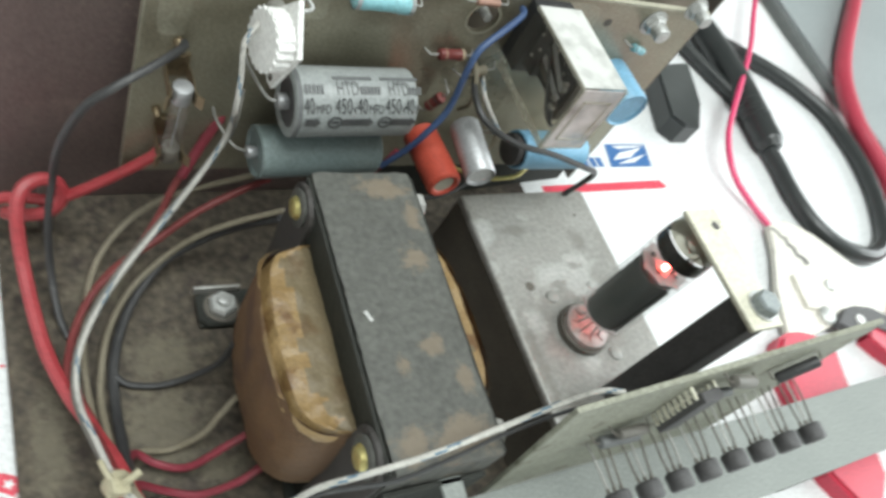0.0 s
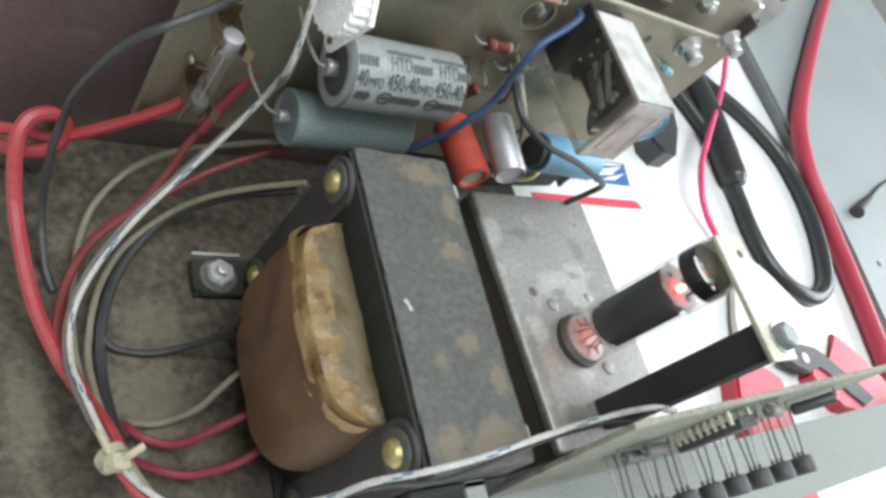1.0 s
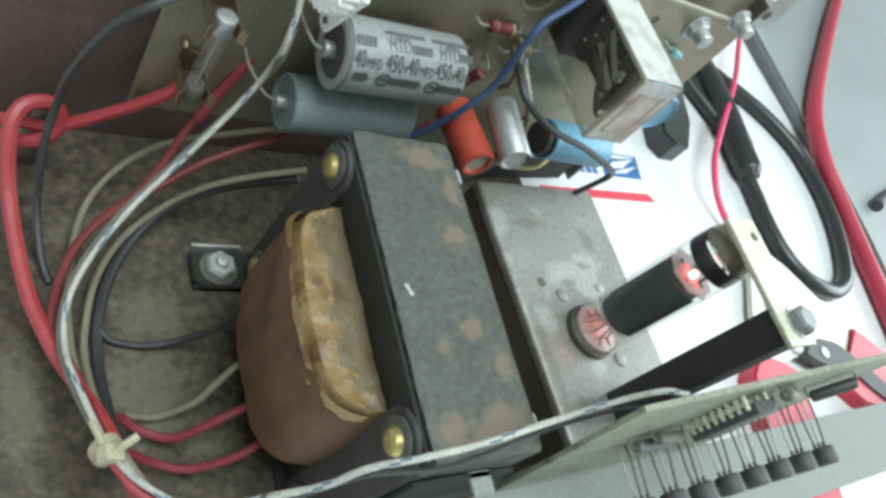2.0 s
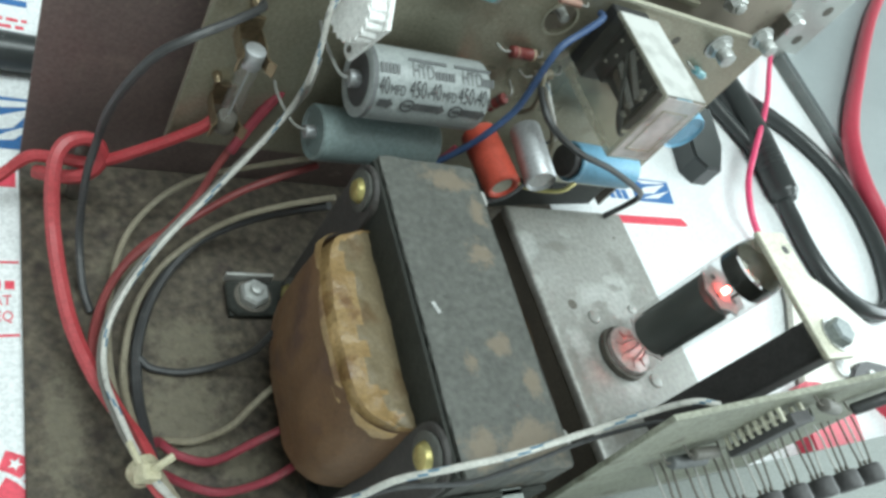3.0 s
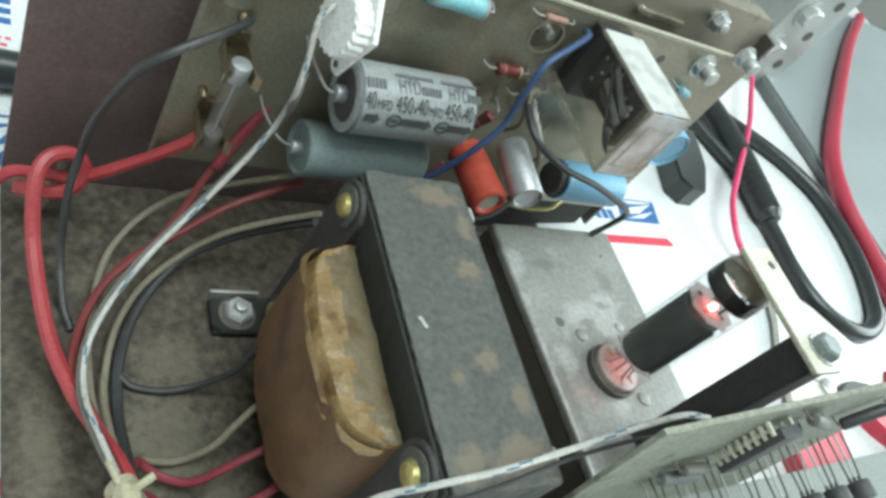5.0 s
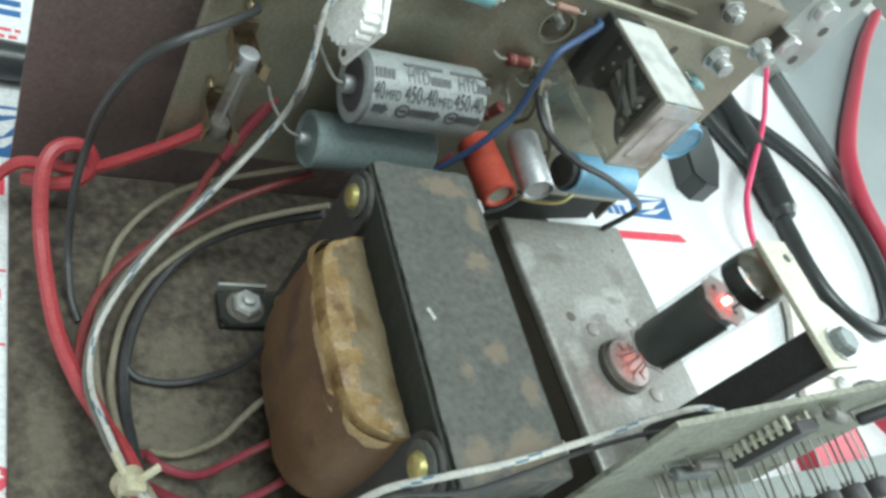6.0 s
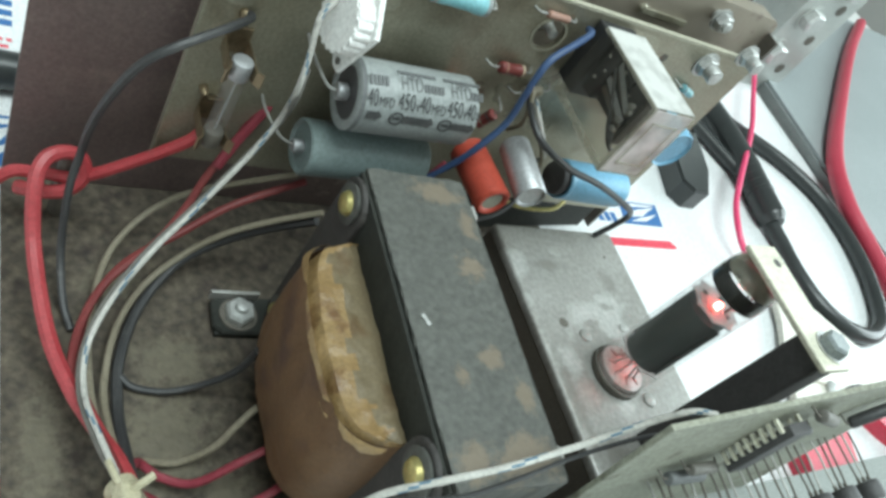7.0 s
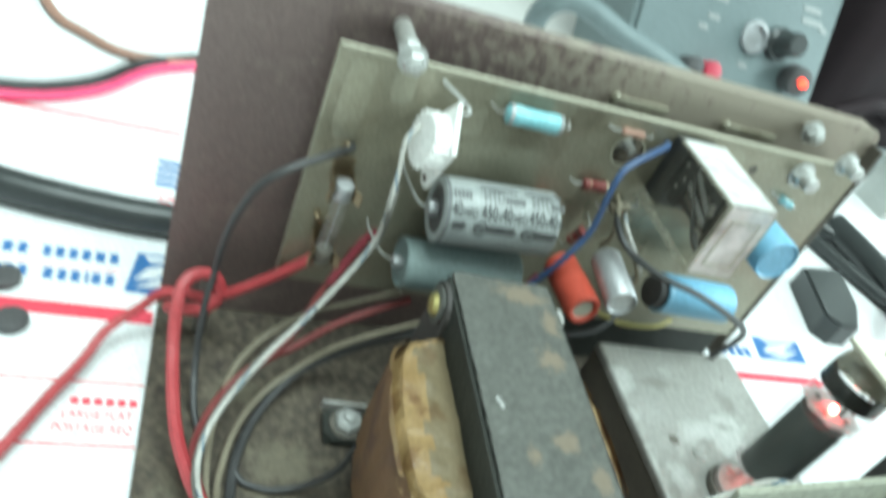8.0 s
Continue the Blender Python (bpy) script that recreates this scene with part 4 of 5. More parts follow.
    plan = [(0.0, -1.0), (0.25, -0.99), (0.46, -0.96), (0.68, -0.885), (0.86, -0.755), (0.955, -0.58), (0.995, -0.25), (1.0, 0.05), (0.975, 0.35), (0.93, 0.58), (0.83, 0.80), (0.66, 0.925), (0.35, 0.985), (0.0, 1.0)]
    prof = [(q.x * x_depth, ym + q.y * yh) for q in spline([(a, b, 0) for a, b in plan], 4)]
    N = len(prof) - 1
    side, rows = bmesh.new(), []
    for j in range(15):
        t = j / 14
        z = z0 + (z1 - z0) * t
        belly = 0.0016 * math.sin(math.pi * t) ** 0.7
        row = []
        for k, (xx, yy) in enumerate(prof):
            w = 0.0010 * noise.noise(Vector((xx * 80, yy * 80, z * 80))) + 0.0011 * abs(noise.noise(Vector((xx * 200, yy * 260, z * 60))))
            f = min(1, xx / (x_depth * 0.6))
            row.append(side.verts.new((x_face + sx * (xx + (belly + w) * f), yy + (yy - (y0 + y1) / 2) * 0.05 * math.sin(math.pi * t), z)))
        rows.append(row)
    for A, B in zip(rows, rows[1:]):
        for k in range(N):
            side.faces.new((A[k], A[k + 1], B[k + 1], B[k]))
    ob = part("coil", side, "coil_paper", parent, "brown paper wrapped winding", smooth=True)
    for z, lift in ((z1, 0.0018), (z0, -0.0012)):
        end, rr = bmesh.new(), []
        for i in range(9):
            u = 1 - i / 8
            row = []
            for k, (xx, yy) in enumerate(prof):
                h = lift * (1 - (abs(u - 0.6) / 0.6) ** 2) + 0.0010 * noise.noise(Vector((xx * u * 110, yy * 150, i * 0.35))) + 0.0009 * abs(noise.noise(Vector((yy * 420, xx * 200, u * 2))))
                row.append(end.verts.new((x_face + sx * xx * (u if i else 1.03), yy, z + (h if i else (-0.0034 + 0.0030 * noise.noise(Vector((yy * 120, xx * 120, 3)))) * math.copysign(1, lift)))))
            rr.append(row)
        for i, (A, B) in enumerate(zip(rr, rr[1:])):
            for k in range(N):
                f = end.faces.new((A[k], A[k + 1], B[k + 1], B[k]))
                # the tape reaches in by an uneven, torn width
                f.material_index = 0 if i < 3.2 + 3.6 * noise.noise(Vector((k * 0.22, z * 90, 1.7))) else 1
        part("tape_end", end, ["coil_tape", "coil_end"], ob, "crumpled yellowed paper tape", smooth=True)
    # torn strips of tape folded down over the edge of the wrapping
    for k0, k1, drop in ((5, 17, 0.0030), (20, 33, 0.0022), (35, 47, 0.0030)):
        flap, rr = bmesh.new(), []
        for i in range(5):
            u = i / 4
            row = []
            for k in range(k0, k1 + 1):
                xx, yy = prof[k]
                e = max(0.0, math.sin(math.pi * (k - k0) / (k1 - k0))) ** 0.4
                rag = 1 + 0.55 * noise.noise(Vector((k * 0.55, drop * 900, 5)))
                out_by = 1.030 + 0.10 * math.sin(math.pi * u * drop * e / (z1 - z0)) ** 0.7 + 0.03 * u * max(0, noise.noise(Vector((k * 0.3, drop * 500, 2))))
                row.append(flap.verts.new((x_face + sx * (xx * out_by), ym + (yy - ym) * out_by, z1 + 0.0008 - u * drop * e * rag)))
            rr.append(row)
        for A, B in zip(rr, rr[1:]):
            for k in range(len(A) - 1):
                flap.faces.new((A[k], A[k + 1], B[k + 1], B[k]))
        part("tape_flap", flap, "coil_tape", ob, "torn yellowed tape edge", smooth=True)
    return ob


coil_body(TX0 - 0.0012, -1, 0.0194, 0.0250, 0.0688, -0.1362, -0.0742, tf)
coil_body(TX1 + 0.0012, 1, 0.0165, 0.015, 0.0640, -0.1335, -0.0715, tf)
for y in (-0.0625, -0.1450):
    for z in (0.0750, 0.0120):
        b = part("bolt", lathe((TX0 - 0.0036, y, z), (-1, 0, 0), [(0, 0), (0, 0.0038), (0.0012, 0.0040), (0.0026, 0.0032), (0.0030, 0.0016), (0.0030, 0)], 20), "brass", tf, "brass bolt end", smooth=True)
        part("washer", lathe((TX0 - 0.0033, y, z), (-1, 0, 0), [(0, 0), (0, 0.0062), (0.0012, 0.0066), (0.0014, 0.006), (0.0014, 0)], 24), "core", b, smooth=True)
        part("nut", hexhead((TX1 + 0.0022, y, z), (1, 0, 0), 0.009, 0.004), "steel", tf)
# black plate stands in for the shaded recess under the core's front edge
part("end_frame_or_shade", boxm((TX0 + 0.0005, TY0 - 0.0019, TZ0), (TX1 - 0.0005, TY0 - 0.0006, TZ1 - 0.0130)), "core_dark", tf, "black varnished end frame or plate painted as shade")
part("terminal_lug", boxm((0.1035, -0.1608, 0.0690), (0.1105, TY0 - 0.0002, 0.0703), 0.0003), "plate_grey", tf, "dull gray metal lug")
# chip of bright metal and dents on the top
part("bright_nick", moved(boxm((-0.0019, -0.0006, 0), (0.0019, 0.0006, 0.0004), 0.0002), Matrix.Translation((0.0898, -0.1071, TZ1)) @ Matrix.Rotation(radians(-68), 4, "Z")), "chrome", tf)
for y in (-0.0590, -0.1480):
    ft = part("mounting_foot", slab([(0.0640, y - 0.0074), (TX0 - 0.001, y - 0.0074), (TX0 - 0.001, y + 0.0075), (0.0632, y + 0.0075), (0.0608, y + 0.0052), (0.0608, y - 0.0044)], 0.0022, 0.0042, 0.0005), "core_dark", tf, "dark mounting foot")
    part("turned_edge", boxm((0.0600, y + 0.0062, 0.0040), (0.0775, y + 0.0074, 0.0085), 0.0003), "steel", ft)
    nt = part("hex_nut", hexhead((0.0700, y, 0.0042), (0, 0, 1), 0.0112, 0.0042), "chrome", ft)
    part("stud", rod((0.0700, y, 0.0060), (0.0700, y, 0.0108), 0.0024, 14), "chrome", ft, smooth=True)
    part("washer", lathe((0.0700, y, 0.0042), (0, 0, 1), [(0, 0), (0, 0.0068), (0.0006, 0.0068), (0.0006, 0)], 24), "steel_dark", ft, smooth=True)
part("chassis_foot", boxm((0.080, -0.156, 0.0), (0.1225, -0.052, 0.0022), 0.0005), "core_dark", tf)
for y in (-0.0590, -0.1480):
    part("foot_pad", boxm((0.0615, y - 0.0068, 0.0), (0.080, y + 0.0070, 0.0022)), "core_dark", tf)

# ---- steel valve bracket ----
bracket = thing("steel_bracket", "dull tinned steel box bracket carrying a glowing valve", "bracket")
SX0, SX1, SY0, SY1, SZ = 0.1722, 0.2400, -0.1480, -0.0362, 0.0418
part("top_plate", boxm((SX0 - 0.0003, SY0 - 0.0003, SZ - 0.0050), (SX1 + 0.0003, SY1 + 0.0003, SZ), 0.0017, None, 4), "steel_top", bracket, smooth=True)
# left side and end plates carry their shade as a darker steel colour
part("side_plate", boxm((SX0, SY0, 0.0), (SX0 + 0.0012, SY1, SZ - 0.0048)), "steel_dark", bracket, "side plate coloured dark for its shade")
part("side_plate", boxm((SX1 - 0.0012, SY0, 0.0), (SX1, SY1, SZ - 0.0048)), "steel", bracket)
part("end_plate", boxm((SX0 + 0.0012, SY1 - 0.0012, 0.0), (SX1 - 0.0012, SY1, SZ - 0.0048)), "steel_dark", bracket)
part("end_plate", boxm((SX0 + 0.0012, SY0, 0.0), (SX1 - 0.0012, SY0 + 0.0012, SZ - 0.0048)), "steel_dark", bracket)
for x, y, r in ((0.2145, -0.1185, 0.0031), (0.1955, -0.0895, 0.0030), (0.2190, -0.0865, 0.0022)):
    part("rivet", lathe((x, y, SZ), (0, 0, 1), [(0, 0), (0, r), (0.0006, r * 0.9), (0.0009, r * 0.5), (0.0009, 0)], 18), "steel", bracket, smooth=True)
for x, y, r in ((0.1868, -0.0835, 0.0022), (0.2285, -0.0500, 0.0007)):
    part("drilled_hole", lathe((x, y, SZ - 0.0001), (0, 0, 1), [(0, 0), (0, r), (0.0002, r), (0.0002, 0)], 16), "steel_dark", bracket)

# ---- valve ----
VX, VY, VZ, VR = 0.2022, -0.1063, SZ, 0.0106
tube = thing("vacuum_tube", "glass rectifier valve with black anode and red glowing heater", "vacuum tube")
part("envelope", lathe((VX, VY, VZ + 0.002), (0, 0, 1), [(0, VR * 0.9), (0.0015, VR), (0.058, VR), (0.064, VR * 0.93), (0.0675, VR * 0.74), (0.0695, VR * 0.45), (0.0705, VR * 0.2), (0.0730, VR * 0.1), (0.0735, 0)], 40, closed=False), "glass", tube, smooth=True)
part("getter", lathe((VX, VY, VZ + 0.0562), (0, 0, 1), [(0, VR * 0.965), (0.0034, VR * 0.965), (0.0062, VR * 0.952)], 40, closed=False), "getter", tube, "dark mirrored getter film", smooth=True)
part("dome_film", lathe((VX, VY, VZ + 0.0632), (0, 0, 1), [(0, VR * 0.94), (0.0040, VR * 0.82), (0.0065, VR * 0.55), (0.0080, VR * 0.2)], 36, closed=False), "dome_tint", tube, smooth=True)
part("getter_ring", lathe((VX + 0.002, VY, VZ + 0.0600), (0, 0, 1), [(0, 0.0030), (0.0008, 0.0036), (0.0016, 0.0030), (0.0008, 0.0024), (0, 0.0030)], 20, closed=False), "steel", tube, smooth=True)
bm = lathe((0, 0, 0.0028), (0, 0, 1), [(0, 0), (0, 0.0083), (0.0297, 0.0083), (0.0297, 0)], 28)
anode = part("anode", moved(bm, Matrix.Translation((VX, VY, VZ + 0.0125)) @ Matrix.Diagonal((1.05, 0.98, 1, 1))), "anode", tube, "black carbonised anode", smooth=True)
for s in (-1, 1):
    part("anode_fin", boxm((VX - 0.0006, VY + s * 0.0083 - 0.0010, VZ + 0.0158), (VX + 0.0006, VY + s * 0.0083 + 0.0010, VZ + 0.0445)), "anode", anode)
for z in (0.0147, 0.0480):
    star = []
    for k in range(24):
        a = 2 * math.pi * k / 24
        r = VR * (0.985 if k % 3 == 0 else 0.86)
        star.append((VX + r * math.cos(a), VY + r * math.sin(a)))
    part("mica_spacer", slab(star, VZ + z, VZ + z + 0.0005), "mica", tube)
part("heater", rod((VX - 0.0012, VY - 0.0012, VZ + 0.0487), (VX - 0.0012, VY - 0.0012, VZ + 0.0508), 0.0012, 12), "heater", tube, "red glowing heater end", smooth=True)
part("heater", rod((VX - 0.0010, VY - 0.0010, VZ + 0.0112), (VX - 0.0010, VY - 0.0010, VZ + 0.0145), 0.0010, 10), "heater_dim", tube, "red glowing heater end", smooth=True)
part("support_rod", rod((VX + 0.004, VY - 0.004, VZ + 0.051), (VX + 0.004, VY - 0.004, VZ + 0.0625), 0.0005, 8), "steel", tube)
part("support_rod", rod((VX - 0.003, VY - 0.005, VZ + 0.051), (VX - 0.003, VY - 0.005, VZ + 0.0610), 0.0005, 8), "steel_dark", tube)
part("glass_base", lathe((VX, VY, VZ + 0.0012), (0, 0, 1), [(0, 0), (0, VR * 0.93), (0.0032, VR * 0.93), (0.0040, VR * 0.80), (0.0043, 0)], 36), "pin_glass", tube, smooth=True)
for k in range(7):
    a = 2 * math.pi * (k + 0.5) / 8
    part("pin", rod((VX + 0.0058 * math.cos(a), VY + 0.0058 * math.sin(a), VZ + 0.0045), (VX + 0.0030 * math.cos(a), VY + 0.0030 * math.sin(a), VZ + 0.0115), 0.00045, 8), "alu_end", tube, smooth=True)
for k in range(7):
    a = 2 * math.pi * (k + 0.5) / 8
    part("pin_seal", rod((VX + 0.0085 * math.cos(a), VY + 0.0085 * math.sin(a), VZ + 0.0050), (VX + 0.0046 * math.cos(a), VY + 0.0046 * math.sin(a), VZ + 0.0054), 0.0006, 10), "mica_pin", tube, smooth=True)
for k in range(4):
    a = 2 * math.pi * (k + 0.3) / 4
    part("mica_slot", lathe((VX + 0.0055 * math.cos(a), VY + 0.0055 * math.sin(a), VZ + 0.0486), (0, 0, 1), [(0, 0), (0, 0.0011), (0.0002, 0.0011), (0.0002, 0)], 12), "anode", tube)
part("socket_ring", lathe((VX, VY, VZ), (0, 0, 1), [(0, VR * 0.7), (0, VR * 1.08), (0.0022, VR * 1.08), (0.0026, VR * 1.02), (0.0022, VR * 0.97), (0.0008, VR * 0.7)], 36, closed=False), "steel_dark", tube, "dark socket ring", smooth=True)

# the valve leans a little in its socket
tube.matrix_world = Matrix.Translation((VX, VY, VZ)) @ Matrix.Rotation(radians(4.0), 4, "Y") @ Matrix.Diagonal((1, 1, 1.05, 1)) @ Matrix.Translation((-VX, -VY, -VZ))

# ---- black post and ivory clamp strip that holds the valve ----
post = thing("clamp_post", "black post carrying an ivory clamp strip over the valve", "clamp")
part("post", boxm((0.1985, -0.1432, SZ), (0.2120, -0.1310, 0.1165), 0.0012), "black_plastic", post)
strip = part("clamp_strip", boxm((0.1970, -0.1450, 0.1166), (0.2118, -0.0995, 0.1186), 0.0005), "ivory", post, "ivory fibre clamp strip")
part("strip_hole", lathe((0.2070, -0.1065, 0.1186), (0, 0, 1), [(0, 0), (0, 0.0016), (0.0001, 0.0016), (0.0001, 0)], 16), "black_plastic", strip)
hs = part("hex_screw", hexhead((0.2062, -0.1377, 0.1192), (0, 0, 1), 0.0092, 0.0038), "grey_case", post, "dull gray hex head")
part("washer", lathe((0.2070, -0.1375, 0.1186), (0, 0, 1), [(0, 0), (0, 0.0058), (0.0006, 0.0058), (0.0006, 0)], 24), "chrome", hs, smooth=True)

# ---- front board with IC and a row of transistors ----
fb = thing("front_board", "pale dirty circuit board standing on edge with a chip", "circuit board")
BT = radians(10.5)
BR, BD = Vector((math.cos(BT), 0, math.sin(BT))), Vector((math.sin(BT), 0, -math.cos(BT)))
BO = Vector((0.1320, -0.1565, 0.1240))
BM = Matrix.Translation(BO) @ Matrix(((BR.x, BD.x, 0), (0, 0, -1), (BR.z, BD.z, 0))).to_4x4()
part("board", moved(boxm((-0.0152, 0, -0.0008), (0.0925, 0.1165, 0.0008), 0.0003), BM), "front_pcb", fb)
ic = part("chip", moved(boxm((0.0255, 0.0065, 0.0032), (0.0320, 0.0330, 0.0064), 0.0004), BM), "black_plastic", fb)
for k in range(8):
    for x in (0.0244, 0.0321):
        part("chip_pin", moved(boxm((x, 0.0083 + k * 0.0031, 0.0008), (x + 0.0010, 0.0094 + k * 0.0031, 0.0046), 0.0002), BM), "ivory", ic)
for k in range(8):
    u0 = 0.0905 - 0.0112 * k
    tr = part("transistor", moved(rod((u0, 0.0470, 0.0165), (u0, 0.0470, 0.0225), 0.0041, 16, 0.25), BM), "black_plastic", fb, smooth=True)
    for j in (-1, 0, 1):
        part("lead", moved(sweep([(u0 + j * 0.0022, 0.0470, 0.0180), (u0 + j * 0.0028 + 0.0002 * math.sin(k * 5 + j), 0.0464, 0.012), (u0 + j * 0.0031 + 0.0003 * math.sin(k * 3 + j * 2), 0.0458, 0.006), (u0 + j * 0.0034, 0.0455, 0.0008)], 0.00036, 6, 4), BM), "steel_dark" if (k + j) % 3 else "steel", tr)
        part("solder_bead", moved(rod((u0 + j * 0.0024, 0.0469, 0.0150), (u0 + j * 0.0023, 0.0470, 0.0172), 0.0006, 8), BM), "steel_dark", tr, smooth=True)
for u, v, du, dv, r, mt in ((0.0150, 0.0375, 0.0085, 0.0030, 0.0019, "print_grey"), (0.0170, 0.0320, 0.0060, 0.0020, 0.0017, "grey_wire"), (0.0420, 0.0085, 0.0065, 0.0040, 0.0019, "grey_wire"), (0.0390, 0.0150, 0.0035, 0.0012, 0.0014, "print_grey"), (0.0690, 0.0160, 0.0055, -0.0040, 0.0018, "black_wire")):
    sp = part("small_part", moved(rod((u - du, v - dv, 0.0036), (u + du, v + dv, 0.0036), r, 14, 0.4), BM), mt, fb, smooth=True)
    for k in (-1, 1):
        part("lead", moved(sweep([(u + k * du, v + k * dv, 0.0036), (u + k * (du + 0.0016), v + k * (dv + 0.0006), 0.0034), (u + k * (du + 0.0022), v + k * (dv + 0.0008), 0.0008)], 0.0003, 6, 5), BM), "steel_dark", sp, smooth=True)

# ---- folded aluminium plate beside the board ----
alu = thing("aluminium_plate", "plain gray folded aluminium plate standing beside the chassis", "metal plate")
part("top_sheet", boxm((0.095, -0.1885, 0.0485), (0.66, -0.1582, 0.0500), 0.0005), "plate_grey", alu)
for x in (0.0955, 0.315, 0.6585):
    part("leg", boxm((x, -0.1885, -0.003), (x + 0.0015, -0.1582, 0.0485)), "plate_grey", alu)


# ---- wires ----
def wire(name, points, r, material, label, seg=8, stripe=0, per=10, wobble=0.06, category="wire"):
    mats = [material, "blue_stripe"] if stripe else material
    ob = part(name, sweep(points, r, seg, per, None, stripe, wobble), mats, smooth=True)
    return tagged(ob, label, category, "wires in the chassis")


wire("red_lead", [(-0.16, -0.20, 0.0), (-0.07, -0.125, 0.0), (-0.027, -0.0469, 0.003), (-0.0163, -0.0259, 0.008), (-0.0054, -0.0174, 0.014), (0.0010, -0.0150, 0.020), (0.009, -0.015, 0.0205), (0.0194, -0.0190, 0.0250), (0.0326, -0.0200, 0.0353),
     (0.0466, -0.0205, 0.0485), (0.0505, -0.0195, 0.0530)], 0.0020, "red_wire", "faded red lead entering the chassis and reaching the fuse")
wire("red_lead", [(0.0030, -0.0170, 0.0150), (0.0100, -0.0210, 0.0185), (0.0165, -0.0215, 0.0210), (0.0208, -0.0195, 0.0265), (0.0190, -0.0175, 0.0325), (0.0140, -0.0185, 0.0355), (0.0085, -0.0220, 0.0350), (0.0062, -0.0290, 0.0300), (0.0072, -0.0432, 0.018),
     (0.0105, -0.0687, 0.014), (0.0154, -0.0866, 0.014), (0.0216, -0.1019, 0.016), (0.0262, -0.1160, 0.022), (0.0300, -0.1300, 0.024), (0.036, -0.1460, 0.020)], 0.0023, "red_wire", "faded red lead knotted in the corner and tied into the bundle")
relief = tagged(part("strain_post", rod((0.0165, -0.0140, 0.0), (0.0165, -0.0140, 0.0300), 0.0028, 16), "steel_dark", smooth=True), "dark metal anchor post with red leads wound round it", "post")
wire("black_wire", [(0.0520, -0.0172, 0.1000), (0.0508, -0.0200, 0.1003), (0.0413, -0.0280, 0.1003), (0.0306, -0.0340, 0.0975), (0.0235, -0.0345, 0.0900), (0.0190, -0.0320, 0.0750), (0.0172, -0.0275, 0.0580), (0.0168, -0.0255, 0.0430),
     (0.0153, -0.0298, 0.0300), (0.0155, -0.0386, 0.0120), (0.0167, -0.0529, 0.0040), (0.0190, -0.0620, 0.0016)], 0.0013, "black_wire", "dusty black wire hanging down from the circuit board")
wire("striped_wire", [(0.0690, -0.0260, 0.1180), (0.0646, -0.0300, 0.1136), (0.0646, -0.0340, 0.1046), (0.0642, -0.0375, 0.0950), (0.0660, -0.0340, 0.0840), (0.0660, -0.0320, 0.0730), (0.0600, -0.0358, 0.0600), (0.0488, -0.0437, 0.0450),
     (0.0365, -0.0538, 0.0340), (0.0259, -0.0662, 0.0260), (0.0195, -0.0791, 0.0220), (0.0180, -0.0932, 0.0220), (0.0207, -0.1069, 0.0240), (0.0244, -0.1237, 0.0300), (0.0285, -0.1330, 0.0340), (0.0360, -0.1420, 0.0380)],
     0.00088, "white_wire", "white wire with blue tracer, soiled, arching over the floor", 8, 2)
wire("grey_wire", [(0.0660, -0.0345, 0.0990), (0.0655, -0.0370, 0.0900), (0.0672, -0.0330, 0.0800), (0.0668, -0.0310, 0.0710), (0.0590, -0.0350, 0.0570), (0.0478, -0.0425, 0.0425), (0.0355, -0.0525, 0.0320), (0.0250, -0.0650, 0.0240),
     (0.0190, -0.0780, 0.0200), (0.0172, -0.0925, 0.0200), (0.0200, -0.1070, 0.0220), (0.0240, -0.1230, 0.0280)], 0.0009, "grey_wire", "dusty gray wire twisted along the striped one")
wire("red_wire", [(0.0706, -0.0107, 0.0655), (0.0635, -0.0182, 0.0520), (0.0552, -0.0263, 0.0400), (0.0504, -0.0321, 0.0300), (0.0421, -0.0409, 0.0220), (0.0283, -0.0517, 0.0160), (0.0204, -0.0650, 0.0140), (0.0165, -0.0802, 0.0140),
     (0.0174, -0.0911, 0.0140), (0.0219, -0.1037, 0.0180), (0.0251, -0.1231, 0.0280)], 0.00135, "dusty_red_wire", "dusty dark red wire bent down to the bundle")
wire("red_sleeve", [(0.0712, -0.0120, 0.0668), (0.0700, -0.0145, 0.0640), (0.0635, -0.0192, 0.0530), (0.0575, -0.0250, 0.0440)], 0.0018, "crimson_wire", "crimson sleeve over a wire at the board")
wire("red_wire", [(0.0912, -0.0236, 0.0400), (0.0791, -0.0266, 0.0360), (0.0640, -0.0309, 0.0300), (0.0499, -0.0369, 0.0220), (0.0340, -0.0450, 0.0160), (0.0235, -0.0577, 0.0120), (0.0188, -0.0731, 0.0110), (0.0187, -0.0867, 0.0120),
     (0.0232, -0.1038, 0.0160), (0.0258, -0.1229, 0.0260)], 0.00135, "dusty_red_wire", "dusty crimson wire curving along the chassis floor")
wire("beige_wire", [(0.0850, -0.0260, 0.0460), (0.0702, -0.0191, 0.0300), (0.0570, -0.0165, 0.0200), (0.0445, -0.0200, 0.0120), (0.0340, -0.0303, 0.0080), (0.0281, -0.0419, 0.0060), (0.0244, -0.0583, 0.0060), (0.0221, -0.0774, 0.0080),
     (0.0225, -0.0977, 0.0120), (0.0253, -0.1209, 0.0240)], 0.0011, "beige_wire", "dusty beige wire looping over the chassis floor")
wire("grey_wire", [(0.0887, -0.0456, 0.0500), (0.0766, -0.0400, 0.0360), (0.0647, -0.0374, 0.0240), (0.0534, -0.0394, 0.0140), (0.0406, -0.0486, 0.0080), (0.0317, -0.0626, 0.0060), (0.0272, -0.0786, 0.0060), (0.0254, -0.0935, 0.0100),
